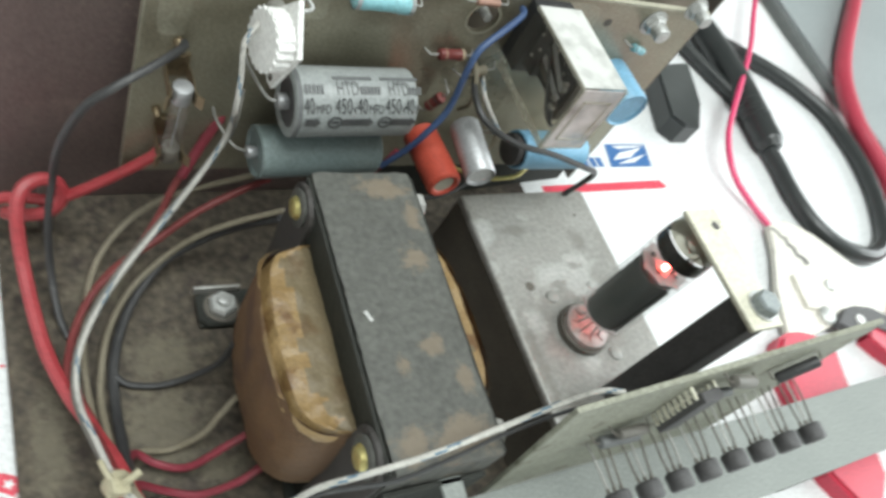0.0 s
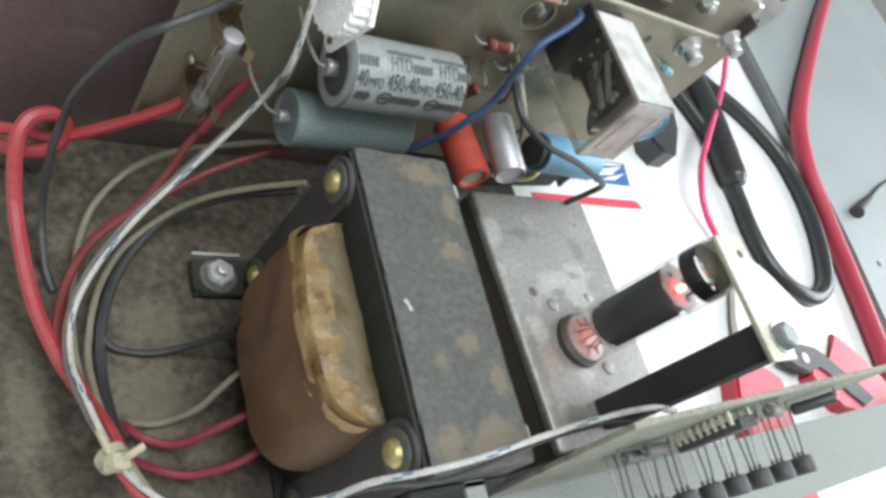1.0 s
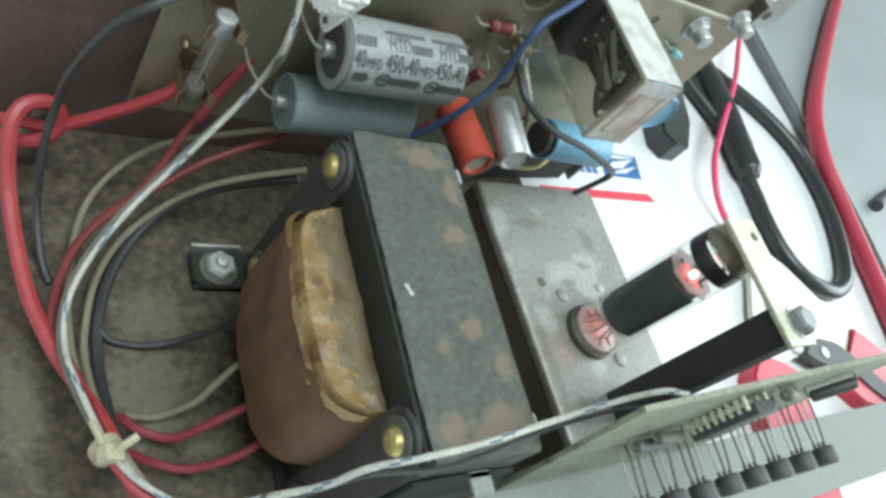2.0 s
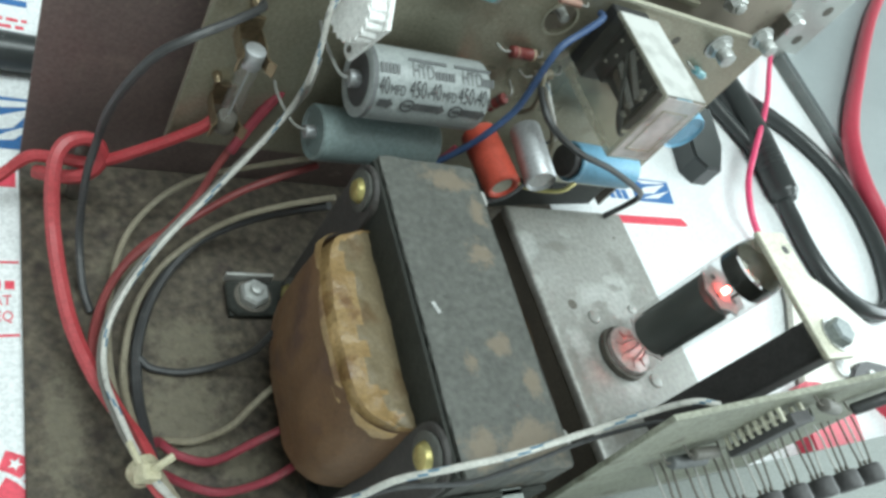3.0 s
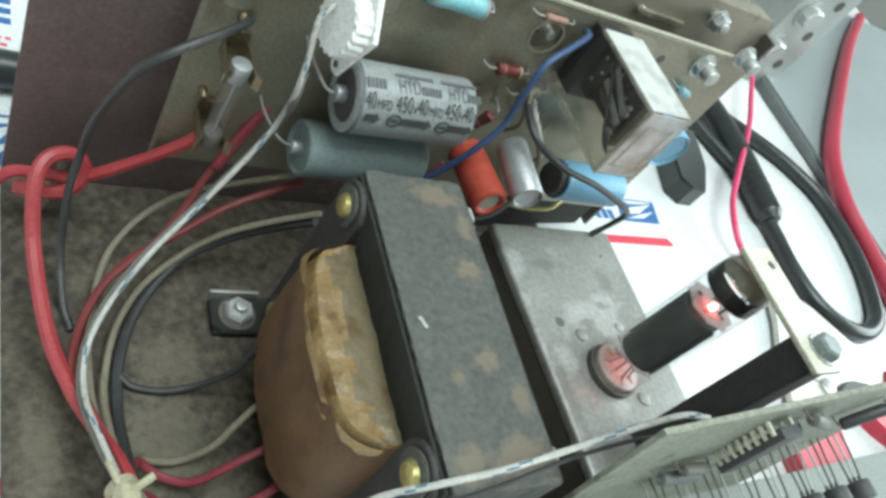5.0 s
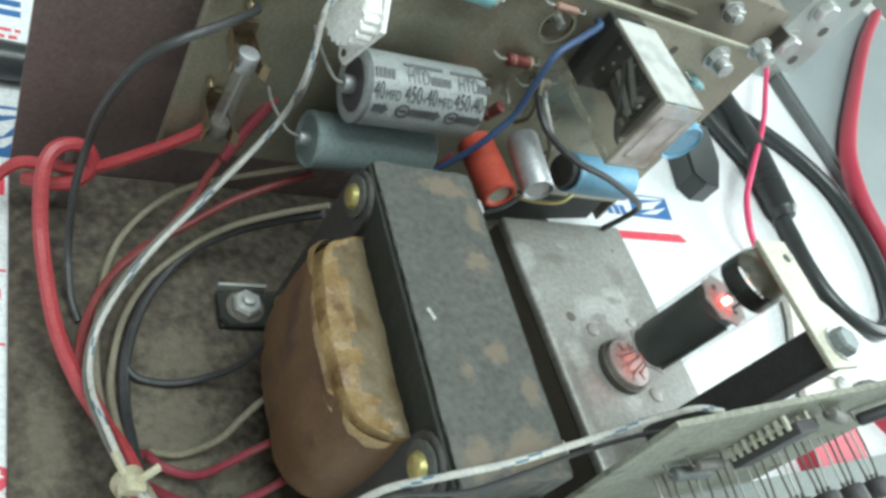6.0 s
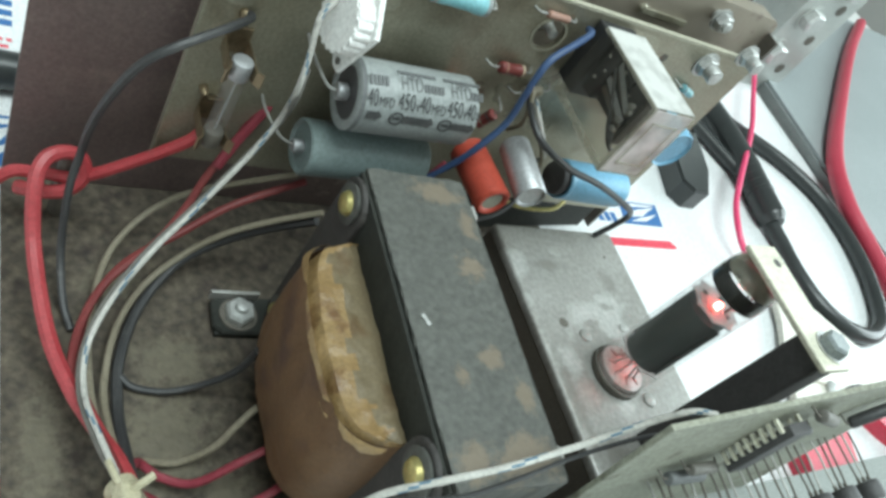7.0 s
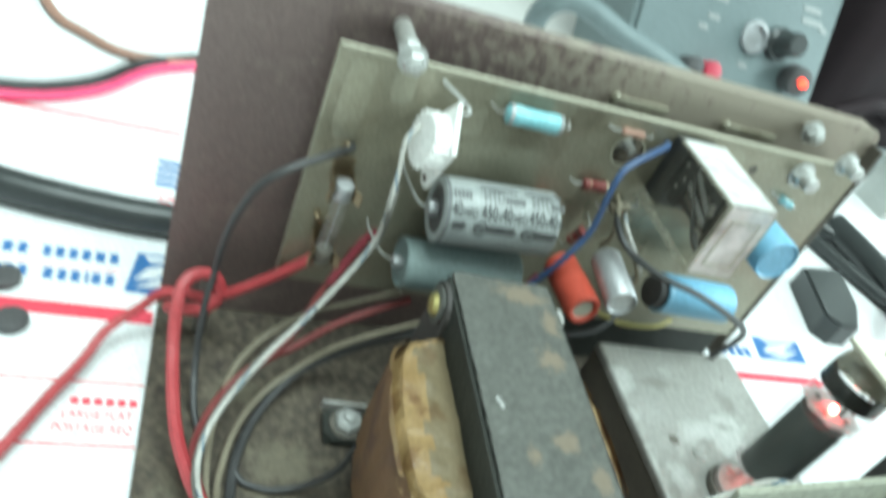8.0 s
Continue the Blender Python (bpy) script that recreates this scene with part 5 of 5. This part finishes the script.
     (0.0261, -0.1202, 0.0240)], 0.0011, "beige_wire", "dusty beige wire looping from the transformer")
wire("black_wire", [(0.0887, -0.0450, 0.0450), (0.0765, -0.0375, 0.0280), (0.0632, -0.0365, 0.0170), (0.0508, -0.0410, 0.0090), (0.0389, -0.0555, 0.0040), (0.0322, -0.0733, 0.0025), (0.0305, -0.0907, 0.0025), (0.0299, -0.1105, 0.0120),
     (0.0292, -0.1215, 0.0220)], 0.0018, "black_wire", "thick dusty black wire curving along the chassis floor")
wire("black_wire", [(0.0662, -0.0860, 0.0300), (0.0632, -0.0860, 0.0160), (0.0550, -0.0852, 0.0060), (0.0450, -0.0849, 0.0020), (0.0357, -0.0827, 0.0018), (0.0318, -0.0793, 0.0030)], 0.0012, "black_wire", "black wire leaving the coil along the floor")
wire("beige_wire", [(0.0740, -0.0980, 0.0240), (0.0660, -0.1010, 0.0210), (0.0604, -0.1045, 0.0165), (0.0549, -0.1079, 0.0095), (0.0454, -0.1089, 0.0030), (0.0331, -0.1093, 0.0080), (0.0269, -0.1196, 0.0200)], 0.0011, "beige_wire", "dusty beige wire leaving the coil")
wire("crimson_wire", [(0.0760, -0.1110, 0.0240), (0.0690, -0.1135, 0.0210), (0.0595, -0.1160, 0.0170), (0.0484, -0.1175, 0.0080), (0.0394, -0.1136, 0.0060), (0.0326, -0.1100, 0.0100), (0.0271, -0.1212, 0.0220)], 0.0013, "crimson_wire", "crimson wire leaving the coil to the tied bundle")
wire("crimson_wire", [(0.0780, -0.1200, 0.0190), (0.0700, -0.1250, 0.0180), (0.0610, -0.1280, 0.0155), (0.0504, -0.1273, 0.0080), (0.0411, -0.1239, 0.0080), (0.0326, -0.1222, 0.0160), (0.0268, -0.1236, 0.0260)], 0.0013, "crimson_wire", "crimson wire leaving the coil to the tied bundle")
# the bundle runs on from the tie along the front edge
for k, (mt, lab) in enumerate((("red_wire", "faded red wire in the tied bundle"), ("white_wire", "soiled white wire in the tied bundle"), ("beige_wire", "beige wire in the tied bundle"))):
    wire("bundle_wire", [(0.0235 + 0.002 * k, -0.1210, 0.026), (0.0260 + 0.0015 * k, -0.1290, 0.030), (0.0320 + 0.002 * k, -0.1385, 0.032 - 0.003 * k), (0.0450, -0.1480, 0.034 - 0.006 * k), (0.0600, -0.1525, 0.030 - 0.01 * k)], 0.0013, mt, lab)
tie = thing("cable_tie", "yellowed nylon cable tie knotted round a wire bundle", "cable tie")
part("band", lathe((0.0243, -0.1225, 0.0265), (0.25, -0.8, 0.5), [(0, 0.0034), (0, 0.0043), (0.0030, 0.0043), (0.0030, 0.0034)], 20, closed=False), "tie", tie, smooth=True)
part("head", moved(boxm((-0.0028, -0.0022, -0.0022), (0.0028, 0.0022, 0.0022), 0.0007), Matrix.Translation((0.0240, -0.1265, 0.0335)) @ Matrix.Rotation(0.5, 4, "Y")), "tie", tie)
part("tail", sweep([(0.0240, -0.1265, 0.0340), (0.0270, -0.1255, 0.0365), (0.0300, -0.1240, 0.0375)], 0.0011, 6), "tie", tie, smooth=True)
part("tail", sweep([(0.0235, -0.1255, 0.0330), (0.0215, -0.1215, 0.0340), (0.0205, -0.1175, 0.0330)], 0.0009, 6), "tie", tie, smooth=True)

wire("striped_wire", [(0.0360, -0.1420, 0.0380), (0.0400, -0.1490, 0.0600), (0.0447, -0.1517, 0.0750), (0.0530, -0.1534, 0.0850), (0.0595, -0.1532, 0.0935), (0.0700, -0.1540, 0.0985), (0.0870, -0.1535, 0.1000), (0.1070, -0.1514, 0.1005),
     (0.1205, -0.1510, 0.1080), (0.1285, -0.1525, 0.1185), (0.1335, -0.1552, 0.1220)], 0.00082, "white_wire", "white wire with blue tracer leading to the front board", 8, 2)
wire("grey_wire", [(0.0410, -0.1500, 0.0580), (0.0500, -0.1535, 0.0800), (0.0613, -0.1537, 0.0890), (0.0802, -0.1551, 0.0880), (0.0965, -0.1537, 0.0900), (0.1153, -0.1511, 0.0925), (0.1330, -0.1510, 0.1000), (0.1400, -0.1535, 0.1050)],
     0.0006, "black_wire", "dusty dark gray wire leading to the front board")
wire("blue_wire", [(0.1630, -0.0170, 0.1265), (0.1590, -0.0230, 0.1285), (0.1488, -0.0300, 0.1271), (0.1400, -0.0345, 0.1225), (0.1375, -0.0370, 0.1150), (0.1375, -0.0390, 0.0985), (0.1335, -0.0400, 0.0869), (0.1300, -0.0390, 0.0760), (0.1250, -0.0370, 0.0640)],
     0.0012, "blue_wire", "blue wire arching from the board past the relay")
wire("crimson_wire", [(0.1290, -0.0360, 0.0720), (0.1240, -0.0365, 0.0610), (0.1200, -0.0350, 0.0560)], 0.0011, "crimson_wire", "short crimson wire under the capacitors")
wire("grey_wire", [(0.1595, -0.0170, 0.0958), (0.1530, -0.0300, 0.0970), (0.1544, -0.0410, 0.0945), (0.1677, -0.0470, 0.0896), (0.1893, -0.0480, 0.0838), (0.2140, -0.0470, 0.0735), (0.2300, -0.0420, 0.0629), (0.2330, -0.0390, 0.0524), (0.2280, -0.0385, 0.0425)],
     0.0013, "black_wire", "dark gray wire looping from the board down to the bracket")
wire("striped_wire", [(0.1626, -0.0180, 0.0947), (0.1589, -0.0290, 0.0947), (0.1665, -0.0330, 0.0856), (0.1770, -0.0280, 0.0740), (0.1790, -0.0200, 0.0640)], 0.0009, "white_wire", "thin white and blue wire beside the relay", 8, 2)
wire("white_wire", [(0.1640, -0.0180, 0.0920), (0.1630, -0.0280, 0.0890), (0.1720, -0.0330, 0.0770), (0.1700, -0.0360, 0.0680)], 0.0008, "beige_wire", "thin dusty white wire beside the relay")
wire("yellow_wire", [(0.1600, -0.0300, 0.0560), (0.1740, -0.0360, 0.0540), (0.1900, -0.0380, 0.0560), (0.2010, -0.0330, 0.0560)], 0.0009, "brass", "thin yellow wire under the blue capacitor")
wire("black_wire", [(0.1300, -0.0420, 0.0520), (0.1480, -0.0420, 0.0490), (0.1640, -0.0400, 0.0520), (0.1760, -0.0340, 0.0600)], 0.0010, "black_wire", "thin black wire under the capacitors")
wire("beige_wire", [(0.1560, -0.0170, 0.1010), (0.1545, -0.0240, 0.1000), (0.1555, -0.0280, 0.0900), (0.1575, -0.0220, 0.0800)], 0.0009, "beige_wire", "thin beige wire beside the relay")
term = thing("terminal_strip", "small ivory terminal strip beside the transformer core", "terminal strip")
part("strip", boxm((0.1245, -0.0560, 0.0560), (0.1300, -0.0505, 0.0600), 0.0004), "ivory", term)
part("bracket", boxm((0.1262, -0.0540, 0.0), (0.1282, -0.0525, 0.0560)), "steel_dark", term)
# black sheet low beside the bracket
tagged(part("black_sheet", moved(slab([(0.150, -0.0002), (0.190, -0.0002), (0.215, -0.0040), (0.262, -0.0105), (0.262, -0.0480), (0.150, -0.0480)], -0.0060, -0.0046), Matrix.Rotation(radians(-90), 4, "X")), "core_dark"), "black sheet standing before the brown panel", "sheet")

# ---- table things beyond the chassis ----
def cable(name, pts, r, material, label, per=12, seg=14):
    return tagged(part(name, sweep(pts, r, seg, per, None, 0, 0.02), material, smooth=True), label, "cable", "cables on the bench")


T = 0.0030
cable("black_cable", [(0.455, 0.170, T), (0.495, 0.132, T), (0.5306, 0.1081, T), (0.5491, 0.0940, T), (0.5629, 0.0789, T), (0.5750, 0.0579, T), (0.5780, 0.0358, T), (0.5755, 0.0084, T), (0.5658, -0.0208, T), (0.5512, -0.0460, T), (0.5350, -0.0640, T), (0.5137, -0.0725, T), (0.4951, -0.0705, T), (0.4790, -0.0610, T),
      (0.4690, -0.0440, T), (0.4675, -0.0205, T), (0.4715, 0.0032, T), (0.4730, 0.0250, T + 0.001), (0.4760, 0.0500, T + 0.002)], 0.0058, "black_cable", "thick glossy black cable looped on the white card")
plug = thing("cable_plug", "black moulded plug with tapered strain relief on the card", "plug")
part("sleeve", sweep([(0.4717, 0.0165, T + 0.0035), (0.4735, 0.0326, T + 0.004), (0.4765, 0.0556, T + 0.005), (0.4810, 0.0825, T + 0.005), (0.484, 0.120, T + 0.004), (0.482, 0.160, T + 0.003)], lambda s: 0.0070 + 0.0030 * min(1, s * 14), 18, 12), "black_cable", plug, smooth=True)
for k in range(4):
    part("ridge", lathe((0.4745 + k * 0.0009, 0.042 + k * 0.0065, T + 0.0045), (0.12, 1, 0), [(0, 0.0100), (0.0006, 0.0106), (0.002, 0.0106), (0.0026, 0.0100)], 18, closed=False), "black_cable", plug, smooth=True)
cable("black_cable", [(0.440, 0.16, T), (0.462, 0.100, T), (0.478, 0.055, T + 0.001), (0.483, 0.030, T + 0.001)], 0.0050, "black_cable", "thick glossy black cable lying on the card")
cable("red_cable", [(1.02, 0.405, 0.0145), (0.885, 0.309, 0.0145), (0.732, 0.188, 0.0145), (0.626, 0.098, 0.0150), (0.597, 0.048, 0.0110), (0.593, 0.010, 0.0070), (0.588, -0.0258, 0.0048), (0.5815, -0.0562, 0.0043), (0.573, -0.0896, 0.0042), (0.562, -0.130, 0.0042), (0.54, -0.21, 0.0042)], 0.0072, "thick_red", "thick bright red cable running past the gray case")
wire("pink_wire", [(0.625, 0.235, 0.0155), (0.5506, 0.1531, 0.0155), (0.5173, 0.1156, 0.0155), (0.4855, 0.0843, 0.0155), (0.4479, 0.0499, 0.0155), (0.4216, 0.0234, 0.0145), (0.4116, 0.0022, 0.011), (0.414, -0.0119, 0.006), (0.4213, -0.0264, 0.002), (0.4290, -0.0450, 0.0)], 0.0021, "pink_wire", "pink-red wire lying on the white card")

clip = thing("black_clip", "black plastic spring clip lying on the white card", "clip")
part("body", slab([(0.394, 0.086), (0.430, 0.090), (0.4165, 0.052), (0.400, 0.030), (0.386, 0.030), (0.379, 0.039)], -0.003, 0.0135, 0.0015), "black_cable", clip)

case = thing("grey_case", "flat light gray enamelled case with an edge darkened as shade", "case")
ce = [(0.628, 0.230), (0.6165, 0.085), (0.6160, 0.030), (0.6080, -0.030), (0.5965, -0.085), (0.565, -0.260), (1.14, -0.300), (1.14, 0.42), (0.66, 0.42)]
part("lid", slab(ce, 0.0045, 0.0075, 0.001), "grey_case", case)
# the side's darker gray holds the shade below the lid
part("shaded_edge", slab([(x - (0.0035 if x < 1 else 0), y) for x, y in ce], -0.0058, 0.0044), "case_side", case)
part("screw_dot", lathe((0.640, -0.046, 0.0075), (0, 0, 1), [(0, 0), (0, 0.0028), (0.0006, 0.0026), (0.0006, 0)], 16), "black_plastic", case)
probe = thing("test_probe", "thin black test probe lying on the gray case", "probe")
part("tip", sweep([(0.640, 0.000, 0.0130), (0.652, 0.006, 0.0128), (0.690, 0.020, 0.0110)], lambda s: 0.0052 - 0.0022 * s, 12), "black_plastic", probe, smooth=True)
part("lead", sweep([(0.685, 0.018, 0.0110), (0.76, 0.045, 0.0095), (0.88, 0.070, 0.0095)], 0.0018, 8), "black_plastic", probe, smooth=True)

upright = thing("slotted_upright", "galvanised slotted steel upright with bolts, standing on the bench", "shelf upright")
UX0, UX1, UY = 0.5765, 0.6420, 0.2000
holes = [(0.012 + 0.034 * k) for k in range(13)]
part("web", boxm((UX0, UY, -0.006), (UX1, UY + 0.0025, 0.46), 0.0004), "galvanised", upright)
part("flange", boxm((UX0, UY + 0.0025, -0.006), (UX0 + 0.0025, UY + 0.040, 0.46), 0.0004), "galvanised", upright)
for k, z in enumerate(holes):
    part("slot", lathe((UX1 - 0.018, UY - 0.0003, z + 0.010), (0, 1, 0), [(0, 0), (0, 0.0052), (0.0004, 0.0052), (0.0004, 0)], 18), "steel_dark", upright)
for x, z in ((0.594, 0.036), (0.598, 0.074), (0.612, 0.11)):
    b = part("bolt", hexhead((x, UY - 0.001, z), (0, -1, 0), 0.020, 0.009), "chrome", upright)
    part("washer", lathe((x, UY, z), (0, -1, 0), [(0, 0), (0, 0.0135), (0.0012, 0.0135), (0.0012, 0)], 24), "galvanised", b, smooth=True)

# ---- wire strippers ----
pl = thing("wire_strippers", "cream wire strippers with toothed jaws and red grips", "pliers")
part("head", slab([(0.4215, -0.0430), (0.4400, -0.0405), (0.4520, -0.0465), (0.4610, -0.0545), (0.4745, -0.0707), (0.4880, -0.0860), (0.5010, -0.1015), (0.4790, -0.1190), (0.4640, -0.1105), (0.4460, -0.1095), (0.4250, -0.1150), (0.3960, -0.1190), (0.3800, -0.1140), (0.3950, -0.0850), (0.4120, -0.0620)], 0.0, 0.0040, 0.0006), "plier_cream", pl)
edge = [(0.4215, -0.0445), (0.4262, -0.0478), (0.4268, -0.0515), (0.4305, -0.0535), (0.4295, -0.0580), (0.4330, -0.0610), (0.4318, -0.0655), (0.4362, -0.0690), (0.4372, -0.0735)]
part("toothed_jaw", slab(edge + [(x - 0.0012 - 0.0010 * k / 3, y - 0.0009) for k, (x, y) in reversed(list(enumerate(edge)))], 0.0039, 0.0043), "black_plastic", pl, "dark serrated cutting edge")
part("jaw_plate", slab([(0.4120, -0.0800), (0.4380, -0.0760), (0.4480, -0.0950), (0.4300, -0.1080), (0.4080, -0.1020)], 0.0041, 0.0058, 0.0006), "plier_cream", pl)
for x, y, r in ((0.4404, -0.0909, 0.0042), (0.4215, -0.1090, 0.0062)):
    part("pivot", lathe((x, y, 0.0040), (0, 0, 1), [(0, 0), (0, r), (0.0022, r), (0.0030, r * 0.8), (0.0030, 0)], 22), "chrome", pl, smooth=True)
lever = part("dark_lever", slab([(0.4206, -0.1160), (0.4290, -0.1105), (0.4380, -0.1075), (0.4480, -0.1072), (0.4630, -0.1105), (0.4724, -0.1168), (0.4800, -0.1268), (0.4960, -0.1385), (0.5090, -0.1500), (0.4900, -0.1535), (0.4770, -0.1430), (0.4640, -0.1275), (0.4560, -0.1225), (0.4480, -0.1250), (0.4400, -0.1262), (0.4290, -0.1215)], 0.0042, 0.0088, 0.0010), "black_plastic", pl, "dark curved lever")
part("rivet", lathe((0.4430, -0.1168, 0.0088), (0, 0, 1), [(0, 0), (0, 0.0036), (0.0008, 0.0034), (0.0008, 0)], 20), "white_nylon", lever, smooth=True)
part("red_grip", slab([(0.5011, -0.1018), (0.5120, -0.1112), (0.5221, -0.1208), (0.5383, -0.1360), (0.5560, -0.1600), (0.5740, -0.2000), (0.5500, -0.2080), (0.5250, -0.1720), (0.4950, -0.1600), (0.4654, -0.1510), (0.4514, -0.1380), (0.4444, -0.1280), (0.4510, -0.1225), (0.4620, -0.1235), (0.4785, -0.1198)], -0.003, 0.0072, 0.0012), "plier_red", pl)
part("red_grip", slab([(0.3590, -0.1230), (0.3680, -0.1162), (0.3750, -0.1146), (0.3860, -0.1156), (0.3955, -0.1185), (0.4070, -0.1262), (0.4040, -0.1330), (0.3960, -0.1480), (0.3860, -0.2000), (0.3600, -0.2200), (0.3450, -0.1900), (0.3520, -0.1500), (0.3540, -0.1330)], -0.003, 0.0085, 0.0020), "plier_red", pl)

# ---- cables on the card on the other side ----
bc = cable("black_cable", [(-0.30, 0.150, 0.003), (-0.16, 0.090, 0.0040), (-0.080, 0.058, 0.0045), (-0.037, 0.0490, 0.0045), (0.003, 0.0465, 0.0045), (0.060, 0.0500, 0.0045), (0.160, 0.0650, 0.0045), (0.26, 0.075, 0.0045)], 0.0074, "black_cable", "thick black cable with faint white printing on the card")
lettering("08/12/22", frame_of((-0.0165, 0.0460, 0.0121), (1, -0.05, 0), (0, 1, 0)), 0.0042, "print_grey", bc, 0.8)
for k in range(6):
    part("print_bar", boxm((-0.046 + k * 0.0036, 0.0478 + (5 - k) * 0.0003, 0.0119), (-0.0436 + k * 0.0036, 0.0500 + (5 - k) * 0.0003, 0.0122)), "print_grey", bc)
cable("black_wire", [(-0.30, 0.155, 0.0), (-0.16, 0.135, 0.0), (-0.087, 0.138, 0.0), (-0.051, 0.156, 0.0), (-0.027, 0.188, 0.0), (0.000, 0.208, 0.0), (0.06, 0.25, 0.0), (0.12, 0.33, 0.0)], 0.0032, "black_cable", "black test lead curving across the card")
cable("red_wire", [(-0.30, 0.147, 0.0), (-0.16, 0.126, 0.0), (-0.085, 0.129, 0.0), (-0.047, 0.148, 0.0), (-0.022, 0.182, 0.0), (0.005, 0.202, 0.0), (0.065, 0.244, 0.0), (0.125, 0.32, 0.0)], 0.0026, "pink_wire", "pink-red test lead beside the black one")
cable("salmon_wire", [(-0.13, 0.36, 0.0), (-0.087, 0.240, 0.0), (-0.060, 0.209, 0.0), (-0.028, 0.196, 0.0), (0.03, 0.215, 0.0), (0.16, 0.30, 0.0), (0.24, 0.33, 0.0)], 0.0028, "pink_resistor", "faded salmon wire curving across the card")
for x, y in ((-0.0560, 0.0050), (-0.0490, -0.0165)):
    b = thing("black_button", "small round black rubber foot on the card", "rubber foot", "black feet on the card")
    part("foot", lathe((x, y, -0.003), (0, 0, 1), [(0, 0), (0, 0.0062), (0.003, 0.0060), (0.0042, 0.0045), (0.0042, 0)], 22), "black_plastic", b, smooth=True)

# ---- bench meter behind the panel ----
meter = thing("bench_meter", "teal-gray bench meter with sockets, white lettering and red lamp", "meter")
my0, tilt = 0.300, radians(-24)
MM = Matrix.Translation((0.0, my0, -0.006)) @ Matrix.Rotation(tilt, 4, "X")
part("housing", moved(boxm((0.335, 0.0, 0.003), (0.545, 0.10, 0.23), 0.004), MM), "meter", meter)
part("bezel", moved(boxm((0.340, -0.004, 0.012), (0.540, -0.0005, 0.222), 0.002), MM), "meter", meter)
for x, z, r in ((0.457, 0.088, 0.0140), (0.392, 0.118, 0.006)):
    s = part("socket", moved(lathe((x, -0.004, z), (0, -1, 0), [(0, 0), (0, r), (0.004, r), (0.004, r * 0.72), (0.001, r * 0.72), (0.001, 0)], 28), MM), "alu" if r > 0.01 else "black_plastic", meter, smooth=True)
kn = part("selector_knob", moved(lathe((0.484, -0.004, 0.088), (0, -1, 0), [(0, 0), (0, 0.0145), (0.006, 0.0140), (0.008, 0.0115), (0.026, 0.0105), (0.028, 0.009), (0.028, 0)], 28), MM), "black_cable", meter, "black selector knob", smooth=True)
kb = part("lamp_holder", moved(rod((0.508, -0.004, 0.064), (0.508, -0.022, 0.060), 0.013, 20), MM), "black_plastic", meter, smooth=True)
part("red_lamp", moved(lathe((0.509, -0.022, 0.060), (0, -1, 0), [(0, 0), (0, 0.0042), (0.004, 0.0032), (0.0055, 0)], 18), MM), "led", kb, "lit red indicator lamp", smooth=True)
for x, mt in ((0.415, "thick_red"), (0.396, "black_plastic")):
    part("terminal", moved(rod((x, -0.004, 0.049), (x, -0.022, 0.049), 0.0085, 20), MM), mt, meter, smooth=True)
for x, z, w in ((0.400, 0.108, 0.020), (0.405, 0.092, 0.012), (0.398, 0.082, 0.010), (0.500, 0.122, 0.020), (0.502, 0.112, 0.024), (0.525, 0.108, 0.008), (0.425, 0.135, 0.016), (0.45, 0.06, 0.010)):
    part("white_bar", moved(boxm((x, -0.0046, z), (x + w, -0.0039, z + 0.0045)), MM), "sleeve_white", meter)
cable("grey_cable", [(0.275, 0.315, 0.004), (0.240, 0.285, 0.030), (0.222, 0.256, 0.070), (0.240, 0.250, 0.086), (0.286, 0.250, 0.073), (0.347, 0.250, 0.056), (0.400, 0.250, 0.030), (0.440, 0.245, 0.006)], 0.0082, "meter", "gray-green hose-like cable arching before the bench meter")

bag = thing("dark_bag", "dark maroon cloth bag standing behind the bench meter", "bag")
part("body", boxm((0.575, 0.330, -0.006), (0.715, 0.62, 0.33), 0.03, None, 4), "dark_case", bag, smooth=True)
part("rolled_edge", sweep([(0.59, 0.328, 0.03), (0.63, 0.326, 0.05), (0.67, 0.328, 0.04), (0.70, 0.33, 0.06)], 0.008, 12), "dark_case", bag, smooth=True)
